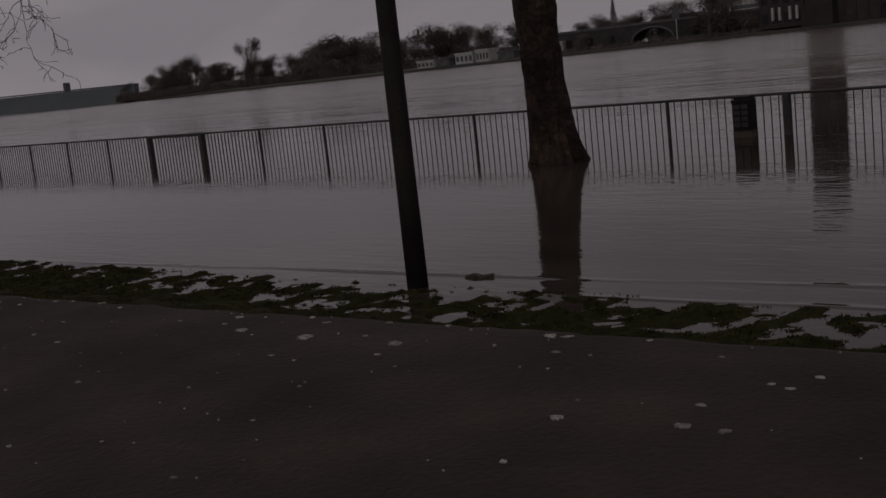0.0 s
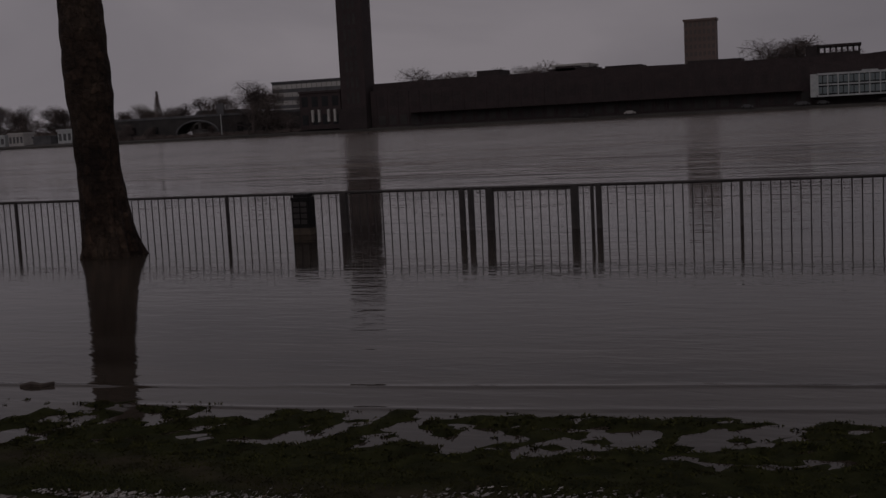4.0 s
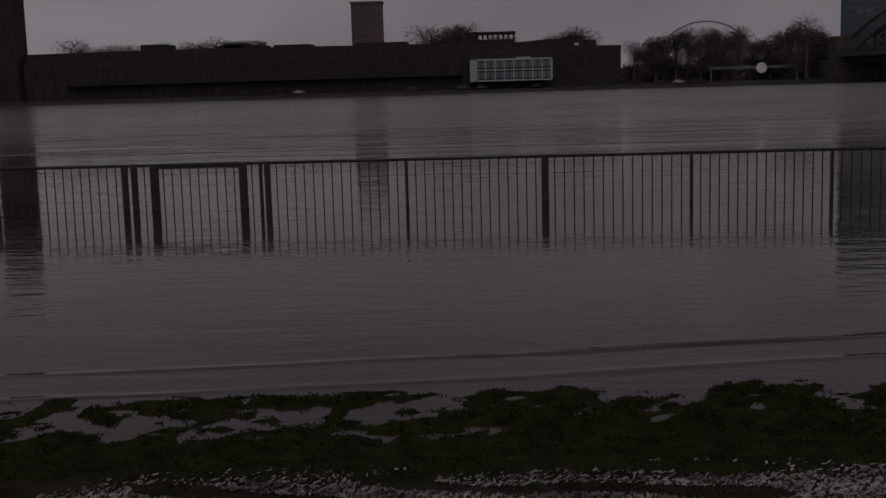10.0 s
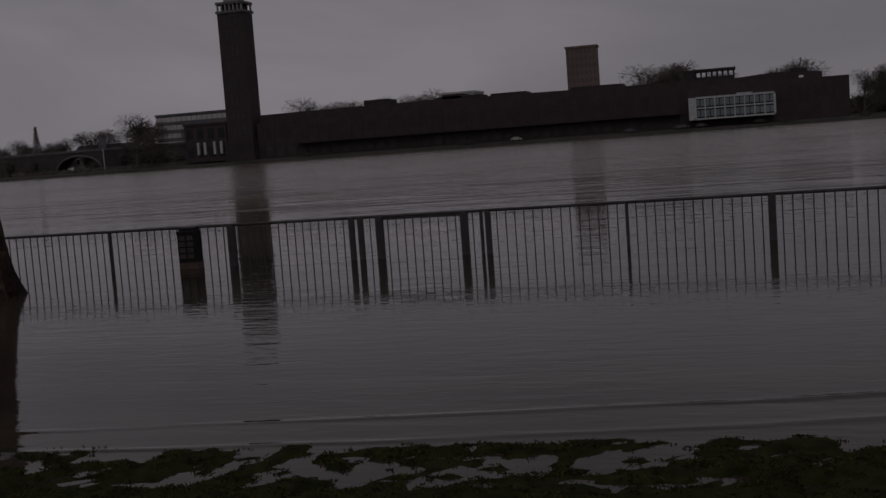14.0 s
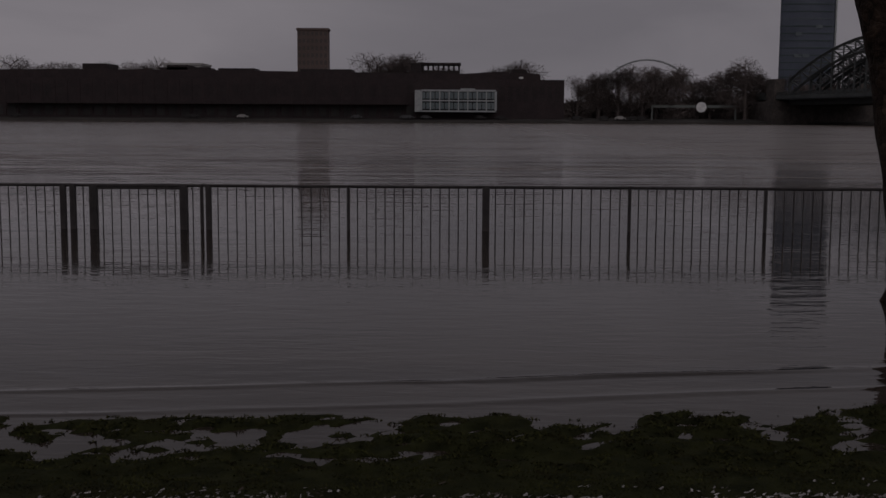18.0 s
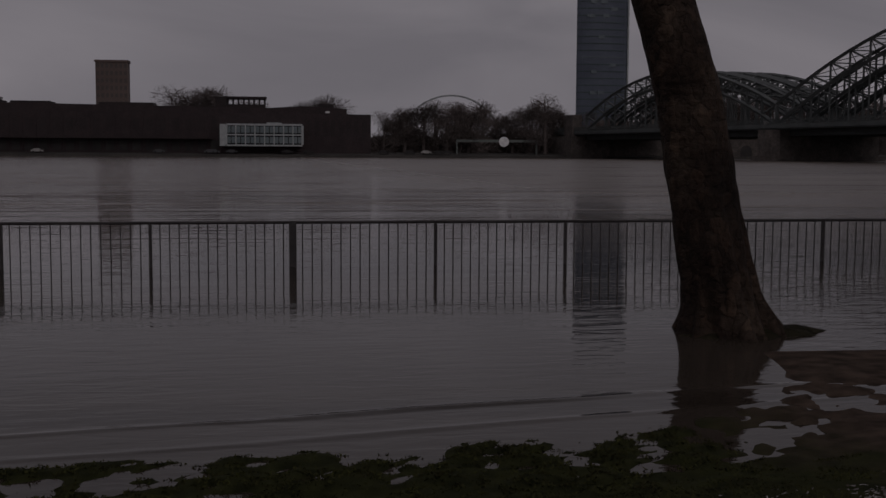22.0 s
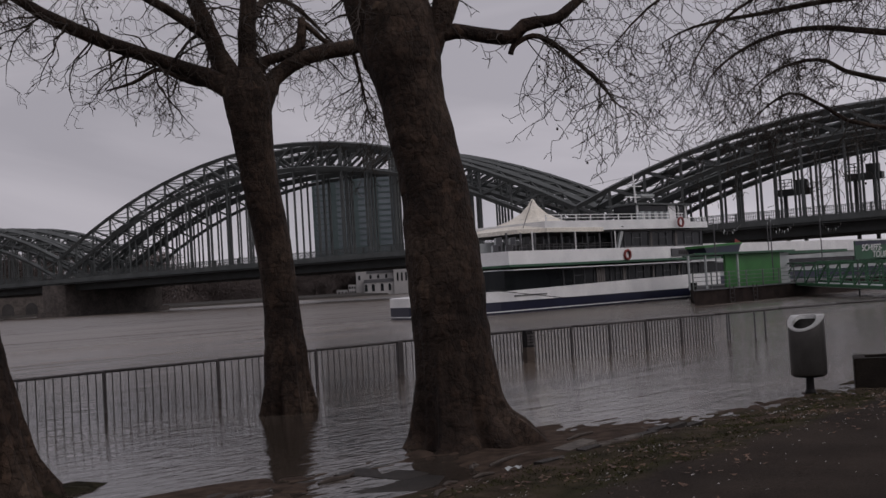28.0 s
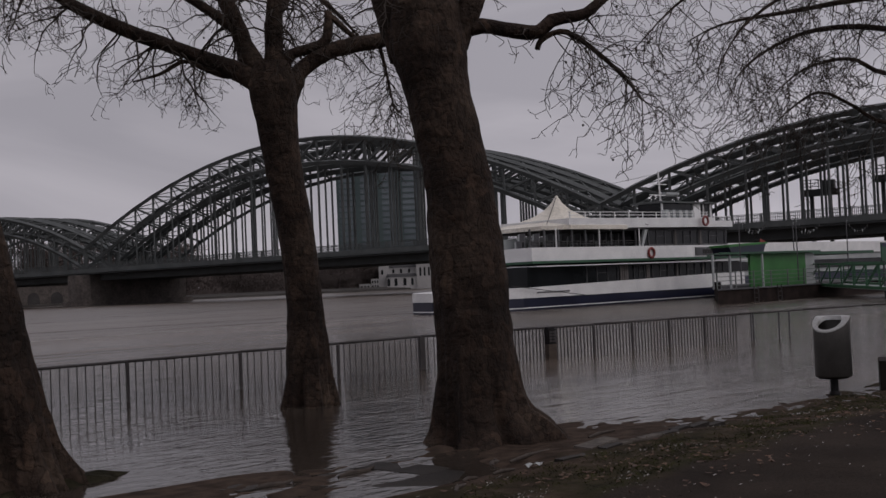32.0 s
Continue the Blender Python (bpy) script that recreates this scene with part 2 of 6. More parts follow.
BEIGE2 = material("beige_slab_window", (0.060, 0.047, 0.042), (0.082, 0.065, 0.058), 0.05, 0.5, bump=0.0)
BEIGE = material("beige_slab_cladding", (0.105, 0.074, 0.064), (0.145, 0.104, 0.090), 0.05, 0.8, bump=0.0)
ABBEYWALL = material("white_plaster", (0.27, 0.265, 0.26), (0.36, 0.35, 0.34), 0.1, 0.8, bump=0.0)
PALEWALL = material("pale_plaster", (0.30, 0.29, 0.28), (0.42, 0.41, 0.39), 0.1, 0.8, bump=0.0)
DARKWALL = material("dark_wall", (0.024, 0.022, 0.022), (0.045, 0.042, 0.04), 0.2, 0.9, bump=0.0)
BANK = material("far_bank_earth", (0.028, 0.025, 0.022), (0.05, 0.045, 0.04), 0.08, 0.95, bump=0.0)
TEAL = material("teal_bridge_paint", (0.032, 0.055, 0.055), (0.05, 0.075, 0.075), 0.03, 0.6, bump=0.0)
PALETEAL = material("pale_teal_paint", (0.085, 0.105, 0.11), (0.12, 0.14, 0.145), 0.03, 0.6, bump=0.0)
GRASSM = material("grass_blades", (0.022, 0.020, 0.009), (0.050, 0.053, 0.017), 5.0, 0.9, bump=0.0, spec=0.08)
SCRAP = material("pale_leaf_litter", (0.11, 0.10, 0.095), (0.42, 0.40, 0.385), 6.0, 0.8, bump=0.2)
LICHEN = material("pale_lichen", (0.12, 0.11, 0.095), (0.38, 0.355, 0.32), 160.0, 0.9, bump=0.2, bump_scale=400, rnd=0.45)
PARAPET = material("weathered_parapet_stone", (0.0165, 0.0120, 0.0095), (0.042, 0.030, 0.0225), 7.0, 0.85, bump=0.6, bump_scale=170, spec=0.25, depth=0.004, detail=9.0)
SCRAP2 = material("brown_leaf_litter", (0.04, 0.028, 0.02), (0.09, 0.065, 0.045), 6.0, 0.8, bump=0.2)
LAMPM = material("lamp_post_paint", (0.018, 0.0145, 0.014), (0.030, 0.025, 0.024), 3.0, 0.7, bump=0.1, spec=0.15)
LEAFM = material("dead_leaves", (0.045, 0.022, 0.013), (0.13, 0.072, 0.042), 5.0, 0.7, bump=0.2)
PLANTER = material("dark_planter_stone", (0.012, 0.0095, 0.0075), (0.024, 0.019, 0.0145), 3.0, 0.85, bump=0.3, bump_scale=40, spec=0.15)
PALESTONE = material("pale_worn_stone", (0.07, 0.062, 0.055), (0.13, 0.115, 0.10), 6.0, 0.85, bump=0.4, bump_scale=30, spec=0.15)
CURTAIN = material("grey_curtain", (0.10, 0.09, 0.085), (0.17, 0.155, 0.15), 1.5, 0.9, bump=0.0)
SLAB = material("wet_paving", (0.017, 0.0145, 0.0125), (0.034, 0.029, 0.025), 2.0, 0.6, bump=0.5, bump_scale=35, rnd=0.2, spec=0.12)
PONTOON = material("rusty_pontoon_steel", (0.014, 0.0095, 0.0085), (0.030, 0.021, 0.018), 1.6, 0.85, bump=0.2, bump_scale=12, spec=0.15)
GALV = material("dull_galvanised_rail", (0.10, 0.115, 0.105), (0.16, 0.175, 0.165), 3.0, 0.6, bump=0.0)
WOOD = material("wet_driftwood", (0.03, 0.021, 0.016), (0.06, 0.045, 0.034), 5.0, 0.7, bump=0.4, bump_scale=30, stretch=(1, 1, 0.2))


def water_material():
    m = bpy.data.materials.new("muddy_flood_water")
    m.use_nodes = True
    n, l = m.node_tree.nodes, m.node_tree.links
    b = n["Principled BSDF"]
    b.inputs["Roughness"].default_value, b.inputs["IOR"].default_value = 0.06, 1.33
    tc = n.new("ShaderNodeTexCoord")

    def noise_at(scale, stretch, detail, distort=0.0):
        mp = n.new("ShaderNodeMapping")
        mp.inputs["Scale"].default_value = stretch
        t = n.new("ShaderNodeTexNoise")
        t.inputs["Scale"].default_value, t.inputs["Detail"].default_value, t.inputs["Distortion"].default_value = scale, detail, distort
        l.new(tc.outputs["Object"], mp.inputs[0])
        l.new(mp.outputs[0], t.inputs["Vector"])
        return t.outputs["Fac"]

    # mud brown; its long streaks also paint the waves' dark and bright reflections
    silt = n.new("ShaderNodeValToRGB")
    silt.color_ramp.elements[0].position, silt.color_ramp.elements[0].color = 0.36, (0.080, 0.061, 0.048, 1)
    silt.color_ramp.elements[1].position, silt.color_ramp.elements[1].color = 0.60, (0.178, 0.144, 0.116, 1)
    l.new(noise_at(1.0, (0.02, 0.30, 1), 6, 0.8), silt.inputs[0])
    sep = n.new("ShaderNodeSeparateXYZ")
    l.new(tc.outputs["Object"], sep.inputs[0])

    def ramped(src, a, z, lo, hi):
        r = n.new("ShaderNodeMapRange")
        r.inputs["From Min"].default_value, r.inputs["From Max"].default_value = a, z
        r.inputs["To Min"].default_value, r.inputs["To Max"].default_value = lo, hi
        l.new(src, r.inputs["Value"])
        return r.outputs[0]

    def maths(op, p, q):
        k = n.new("ShaderNodeMath")
        k.operation = op
        for i, v in enumerate((p, q)):
            if isinstance(v, (int, float)):
                k.inputs[i].default_value = v
            else:
                l.new(v, k.inputs[i])
        return k.outputs[0]

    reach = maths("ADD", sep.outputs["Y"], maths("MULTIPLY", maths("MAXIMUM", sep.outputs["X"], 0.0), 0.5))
    # mud tone raised by place: browner at right, reflected brightness painted in far out
    silt_and_sheen = n.new("ShaderNodeMix")
    silt_and_sheen.data_type, silt_and_sheen.blend_type = "RGBA", "MULTIPLY"
    silt_and_sheen.inputs[0].default_value = 1.0
    l.new(silt.outputs[0], silt_and_sheen.inputs[6])
    l.new(maths("ADD", ramped(sep.outputs["Y"], 18.0, 40.0, 0.27, 0.75), maths("MULTIPLY", ramped(sep.outputs["X"], 9.0, 18.0, 0.0, 0.35), ramped(sep.outputs["Y"], 18.0, 26.0, 1.0, 0.0))), silt_and_sheen.inputs[7])
    l.new(silt_and_sheen.outputs[2], b.inputs["Base Color"])
    l.new(ramped(reach, 20.0, 130.0, 0.24, 0.52), b.inputs["Specular IOR Level"])
    # calm behind the railing, livelier among the trees, streaked and choppy out in the current
    l.new(maths("ADD", ramped(sep.outputs["X"], 8.0, 16.0, 0.03, 0.16), ramped(sep.outputs["Y"], 18.0, 60.0, 0.0, 0.14)), b.inputs["Roughness"])
    calm = maths("MULTIPLY", noise_at(4.6, (0.5, 1.4, 1), 3, 0.5), maths("MULTIPLY", ramped(sep.outputs["X"], 4.5, 8.0, 0.0040, 0.015), ramped(sep.outputs["X"], 9.0, 14.0, 1.0, 0.5)))
    mid = maths("MULTIPLY", maths("SUBTRACT", noise_at(0.9, (0.35, 1.6, 1), 4, 0.6), 0.5), maths("MULTIPLY", ramped(reach, 12.0, 60.0, 0.006, 0.034), ramped(sep.outputs["X"], 8.0, 22.0, 1.0, 2.6)))
    big = maths("MULTIPLY", maths("SUBTRACT", noise_at(0.16, (0.22, 1.7, 1), 5, 1.0), 0.5), ramped(reach, 22.0, 110.0, 0.0, 0.4))
    crest = maths("MULTIPLY", ramped(noise_at(1.0, (0.035, 0.42, 1), 4, 0.6), 0.555, 0.61, 0.0, 1.0), ramped(reach, 34.0, 75.0, 0.0, 0.50))
    big = maths("ADD", big, crest)
    bp = n.new("ShaderNodeBump")
    bp.inputs["Strength"].default_value, bp.inputs["Distance"].default_value = 1.0, 1.0
    l.new(maths("ADD", maths("ADD", calm, mid), big), bp.inputs["Height"])
    l.new(bp.outputs[0], b.inputs["Normal"])
    return m


def ground_material():
    """Asphalt path, a strip of grass and mud towards the water, by place."""
    m = bpy.data.materials.new("path_grass_and_mud")
    m.use_nodes = True
    n, l = m.node_tree.nodes, m.node_tree.links
    b = n["Principled BSDF"]
    tc = n.new("ShaderNodeTexCoord")

    def noise_at(scale, detail=5.0):
        t = n.new("ShaderNodeTexNoise")
        t.inputs["Scale"].default_value, t.inputs["Detail"].default_value = scale, detail
        l.new(tc.outputs["Object"], t.inputs["Vector"])
        return t.outputs["Fac"]

    def ramp(src, p0, c0, p1, c1):
        r = n.new("ShaderNodeValToRGB")
        r.color_ramp.elements[0].position, r.color_ramp.elements[0].color = p0, (*c0, 1)
        r.color_ramp.elements[1].position, r.color_ramp.elements[1].color = p1, (*c1, 1)
        l.new(src, r.inputs[0])
        return r.outputs[0]

    asphalt = ramp(noise_at(60, 3), 0.3, (0.021, 0.0168, 0.0142), 0.75, (0.052, 0.0415, 0.035))
    stain = ramp(noise_at(0.9, 6), 0.35, (0.65, 0.65, 0.65), 0.7, (1.2, 1.18, 1.15))
    mul = n.new("ShaderNodeMix")
    mul.data_type, mul.blend_type = "RGBA", "MULTIPLY"
    mul.inputs[0].default_value = 1.0
    l.new(asphalt, mul.inputs[6])
    l.new(stain, mul.inputs[7])
    turf = ramp(noise_at(7, 6), 0.35, (0.013, 0.0145, 0.006), 0.65, (0.027, 0.029, 0.011))
    mud = ramp(noise_at(5, 6), 0.35, (0.030, 0.0222, 0.0172), 0.65, (0.074, 0.053, 0.041))
    col = n.new("ShaderNodeVertexColor")
    col.layer_name = "cover"
    sep = n.new("ShaderNodeSeparateColor")
    l.new(col.outputs["Color"], sep.inputs[0])
    m1 = n.new("ShaderNodeMix")
    m1.data_type = "RGBA"
    l.new(sep.outputs[0], m1.inputs[0])
    l.new(mul.outputs[2], m1.inputs[6])
    l.new(turf, m1.inputs[7])
    m2 = n.new("ShaderNodeMix")
    m2.data_type = "RGBA"
    l.new(sep.outputs[1], m2.inputs[0])
    l.new(m1.outputs[2], m2.inputs[6])
    l.new(mud, m2.inputs[7])
    l.new(m2.outputs[2], b.inputs["Base Color"])
    rr = n.new("ShaderNodeMapRange")
    rr.inputs["To Min"].default_value, rr.inputs["To Max"].default_value = 0.75, 0.95
    l.new(noise_at(1.3, 4), rr.inputs["Value"])
    l.new(rr.outputs[0], b.inputs["Roughness"])
    b.inputs["Specular IOR Level"].default_value = 0.03
    bp = n.new("ShaderNodeBump")
    bp.inputs["Strength"].default_value, bp.inputs["Distance"].default_value = 0.5, 0.02
    l.new(noise_at(70, 3), bp.inputs["Height"])
    l.new(bp.outputs[0], b.inputs["Normal"])
    return m


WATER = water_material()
GROUND = ground_material()


# ---- builders ----
class Soup:
    """Vertices and faces gathered for one mesh."""

    def __init__(self):
        self.v, self.f = [], []

    def box(self, x0, x1, y0, y1, z0, z1):
        k = len(self.v)
        self.v += [(x0, y0, z0), (x1, y0, z0), (x1, y1, z0), (x0, y1, z0), (x0, y0, z1), (x1, y0, z1), (x1, y1, z1), (x0, y1, z1)]
        self.f += [tuple(k + i for i in q) for q in ((0, 3, 2, 1), (4, 5, 6, 7), (0, 1, 5, 4), (1, 2, 6, 5), (2, 3, 7, 6), (3, 0, 4, 7))]
        return self

    def beam(self, a, b, w, h=None):
        """A square bar from a to b."""
        a, b = Vector(a), Vector(b)
        h = h or w
        d = (b - a).normalized()
        s = d.cross(Vector((0, 0, 1)))
        s = s.normalized() if s.length > 1e-4 else Vector((1, 0, 0))
        u = s.cross(d)
        k = len(self.v)
        for p in (a, b):
            for i, j in ((-1, -1), (1, -1), (1, 1), (-1, 1)):
                self.v.append(tuple(p + s * (w / 2 * i) + u * (h / 2 * j)))
        self.f += [tuple(k + i for i in q) for q in ((3, 2, 1, 0), (4, 5, 6, 7), (0, 1, 5, 4), (1, 2, 6, 5), (2, 3, 7, 6), (3, 0, 4, 7))]
        return self

    def tube(self, pts, radii, n=6, wob=None, cap=True):
        pts = [Vector(p) for p in pts]
        k0, m = len(self.v), len(pts)
        s = None
        for i, p in enumerate(pts):
            d = (pts[min(i + 1, m - 1)] - pts[max(i - 1, 0)]).normalized()
            if s is None:
                s = d.cross(Vector((0.31, 0.9, 0.2)))
                if s.length < 0.05:
                    s = d.cross(Vector((1, 0, 0)))
            s = (s - d * s.dot(d)).normalized()
            u = d.cross(s)
            for j in range(n):
                a = 2 * math.pi * j / n
                r = radii[i] * (wob(i, j, a, p) if wob else 1)
                self.v.append(tuple(p + s * (math.cos(a) * r) + u * (math.sin(a) * r)))
        for i in range(m - 1):
            for j in range(n):
                a, b = k0 + i * n + j, k0 + i * n + (j + 1) % n
                self.f.append((a, b, b + n, a + n))
        if cap:
            self.f.append(tuple(k0 + j for j in reversed(range(n))))
            self.f.append(tuple(k0 + (m - 1) * n + j for j in range(n)))
        return self

    def prism(self, outline, y0, y1):
        """An outline of (x, z) pushed from y0 to y1."""
        k, m = len(self.v), len(outline)
        for y in (y0, y1):
            self.v += [(x, y, z) for x, z in outline]
        self.f.append(tuple(range(k, k + m)))
        self.f.append(tuple(reversed(range(k + m, k + 2 * m))))
        for i in range(m):
            j = (i + 1) % m
            self.f.append((k + i, k + m + i, k + m + j, k + j))
        return self

    def slab(self, outline, z0, z1):
        """An outline of (x, y) pushed from z0 to z1."""
        k, m = len(self.v), len(outline)
        for z in (z0, z1):
            self.v += [(x, y, z) for x, y in outline]
        self.f.append(tuple(reversed(range(k, k + m))))
        self.f.append(tuple(range(k + m, k + 2 * m)))
        for i in range(m):
            j = (i + 1) % m
            self.f.append((k + i, k + j, k + m + j, k + m + i))
        return self

    def mesh(self, name, mat, smooth=False):
        me = bpy.data.meshes.new(name)
        me.from_pydata(self.v, [], self.f)
        me.materials.append(mat)
        if smooth:
            me.polygons.foreach_set("use_smooth", [True] * len(me.polygons))
        me.update()
        return me


def part(name, soup, mat, parent, label="", smooth=False):
    """One mesh under a thing or a part; the soup is in the parent's own space."""
    me = soup if isinstance(soup, bpy.types.Mesh) else soup.mesh(name, mat, smooth)
    ob = new(name, me)
    ob.parent = parent
    return tagged(ob, label) if label else ob


def thing(name, place, label, category, group="", kind="", turn=0.0):
    ob = new(name)
    ob.matrix_world = pose(*place, 0, 0, turn)
    ob.empty_display_size = 0.2
    return tagged(ob, label, category, group, kind)


def solid(name, soup, mat, label, category, group="", kind="", place=(0, 0, 0), turn=0.0, smooth=False):
    """A thing of one mesh."""
    ob = new(name, soup if isinstance(soup, bpy.types.Mesh) else soup.mesh(name, mat, smooth))
    ob.matrix_world = pose(*place, 0, 0, turn)
    return tagged(ob, label, category, group, kind)


def lerp_table(table, x):
    if x <= table[0][0]:
        return table[0][1]
    for (a, b), (c, d) in zip(table, table[1:]):
        if x <= c:
            return b + (d - b) * (x - a) / (c - a)
    return table[-1][1]


# ---- the near bank ----
SHORE = [(-80, 5.9), (-12, 6.40), (-2, 6.70), (2, 6.90), (3.4, 7.5), (4.4, 8.5), (6, 9.2), (9, 9.55), (10.8, 9.45), (11.5, 8.7), (13, 8.3), (16.5, 8.0), (30, 6.4), (80, 1.0)]
PATHEDGE = [(-80, 4.7), (-10.4, 5.15), (-5.5, 5.45), (-3, 5.1), (0, 4.85), (5, 5.25), (6.84, 5.75), (8.5, 6.02), (11, 6.3), (12, 6.42), (14.2, 6.75), (16, 7.2), (20, 6.0), (80, -1.0)]


def ground_z(x, y):
    d = lerp_table(SHORE, x) - y
    n1 = 0.30 * noise.noise(Vector((x * 1.3, y * 2.2, 0.3))) + 0.75 * noise.noise(Vector((x * 4.4, y * 5.6, 5.3))) + 0.5 * noise.noise(Vector((x * 9.0, y * 12.0, 8.3)))
    n2 = noise.noise(Vector((x * 12, y * 18.0, 4.0)))
    n3 = noise.noise(Vector((x * 0.35, y * 0.5, 9.0)))
    if d < 0:
        base = max(-0.9, 0.10 * d)
        if 9.5 < x < 20 and d > -1.6:
            base = max(base, 0.018 * d + 0.026 * noise.noise(Vector((x * 0.8, y * 5.0, 21.0))))
    else:
        base = 0.004 + 0.010 * d + 0.055 * max(0.0, d - 0.75)
        base = base if base < 0.10 else min(0.15, 0.10 + 0.012 * (base - 0.10) / 0.055)
    band = max(0.0, 1 - abs(d - 0.45) / 0.95)
    flat = max(0.0, min(1.0, (x - 4.0) / 0.7, (8.8 - x) / 0.6, (y - 7.2) / 0.5, (10.3 - y) / 0.4))
    base = base * (1 - flat) + flat * (0.001 + 0.024 * n3)
    band *= (1 - 0.55 * flat) * (1.0 - 0.65 * max(0.0, min(1.0, (x - 8.5) / 1.5)))
    return base + min(1.0, band * 1.6) * (0.062 * n1 + 0.026 * n2 + lerp_table([(-4, -0.011), (1.5, 0.001), (3, -0.004)], x)) + 0.010 * n3


def near_bank():
    xs = [-3000, -1200, -500, -200, -100, -60, -45, -35, -30]
    xs += list(np.arange(-26, -15, 0.25)) + list(np.arange(-15, 6, 0.085)) + list(np.arange(6, 20, 0.12)) + list(np.arange(20, 34, 0.4)) + [38, 45, 60, 100, 200, 500, 1200, 3000]
    ys = [-3000, -1000, -300, -100, -40, -20, -10, -5, -2, 0] + list(np.arange(1, 4.4, 0.25)) + list(np.arange(4.4, 10.4, 0.075)) + list(np.arange(10.4, 13, 0.3)) + [14, 16, 18, 20]
    verts, cov = [], []
    for y in ys:
        for x in xs:
            x, y = float(x), float(y)
            verts.append((x, y, ground_z(x, y)))
            nz = noise.noise(Vector((x * 0.9, y * 0.9, 2.0))) + 0.5 * noise.noise(Vector((x * 4, y * 4, 7.0)))
            e = (y - lerp_table(PATHEDGE, x)) + 0.22 * nz
            turf = min(1.0, max(0.0, (y - 2.5) / 0.5))
            if x > 3.4:
                turf = min(turf, max(1.0 - (x - 3.4) / 1.2, min(1.0, max(0.0, (e + 0.12) / 0.14))))
            mud = min(1.0, max(0.0, (x - 2.8) / 1.2)) * min(1.0, max(0.0, (e - 0.95 + 0.6 * nz) / 0.4))
            if x > 3.2:
                mud = max(mud, min(1.0, (x - 3.2) / 1.5) * min(1.0, max(0.0, 0.5 + 0.9 * nz)))
            if x > 4.5:
                mud = mud * (0.10 + 0.90 * min(1.0, max(0.0, (e + 0.2) / 0.25)))
                mud = max(mud, 0.5 * min(1.0, x - 4.5) * min(1.0, max(0.0, (e + 0.1) / 0.3)))
            if x < 5:
                mud = max(mud, 0.45 * min(1.0, max(0.0, 1 - abs(e) / 0.25)))
            cov.append((turf, mud, 0, 1))
    nx = len(xs)
    faces = [(j * nx + i, j * nx + i + 1, (j + 1) * nx + i + 1, (j + 1) * nx + i) for j in range(len(ys) - 1) for i in range(nx - 1)]
    me = bpy.data.meshes.new("ground")
    me.from_pydata(verts, [], faces)
    layer = me.color_attributes.new("cover", "FLOAT_COLOR", "POINT")
    layer.data.foreach_set("color", [c for q in cov for c in q])
    me.materials.append(GROUND)
    me.polygons.foreach_set("use_smooth", [True] * len(me.polygons))
    tagged(new("ground", me), "dark wet bank of trampled grass and brown mud", "ground", kind="structure")


near_bank()

def river():
    """One sheet of water; two low wave fronts roll towards the near bank."""
    xs = [-4000, -1000, -300, -100, -40, -20] + list(np.arange(-14, 7, 0.2)) + [8, 12, 20, 40, 100, 300, 1000, 4000]
    ys = [-2, 4, 6] + list(np.arange(6.6, 9.0, 0.022)) + [10, 14, 18, 24, 40, 80, 160, 300, 600, 1700]
    s = Soup()
    for y in ys:
        for x in xs:
            x, y = float(x), float(y)
            z = 0.0
            if -14 < x < 7 and 6.6 < y < 9:
                fade = min(1, (x + 14) / 3, (7 - x) / 3, (9 - y) / 0.3)
                for c, h in ((7.72, 0.011), (7.12, 0.008)):
                    line = c + 0.05 * math.sin(0.6 * x + c) + 0.10 * x + 0.09 * max(0, x) + 0.05 * noise.noise(Vector((x * 0.8, c, 0)))
                    u = (y - line) / (0.022 if y < line else 0.06)
                    z += fade * h * max(0.15, 0.75 + noise.noise(Vector((x * 0.35, c, 3)))) * math.exp(-u * u)
            s.v.append((x, y, z))
    nx = len(xs)
    s.f = [(j * nx + i, j * nx + i + 1, (j + 1) * nx + i + 1, (j + 1) * nx + i) for j in range(len(ys) - 1) for i in range(nx - 1)]
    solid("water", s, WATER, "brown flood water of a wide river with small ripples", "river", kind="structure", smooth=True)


river()

far_bank = Soup()
BANKLINE = [(-4000, 1600), (-800, 500), (-420, 455), (-330, 432), (420, 432), (1200, 300), (4000, -1200)]
k = 0
for (x, y) in BANKLINE:
    for dy, z in ((0, -1.0), (1.0, 0.9), (14, 2.0), (60, 2.2), (3000, 6)):
        far_bank.v.append((x, y + dy, z))
for i in range(len(BANKLINE) - 1):
    for j in range(4):
        a = i * 5 + j
        far_bank.f.append((a, a + 5, a + 6, a + 1))
solid("far_bank", far_bank, BANK, "dark earth and stone embankment across the river", "river bank", kind="structure")


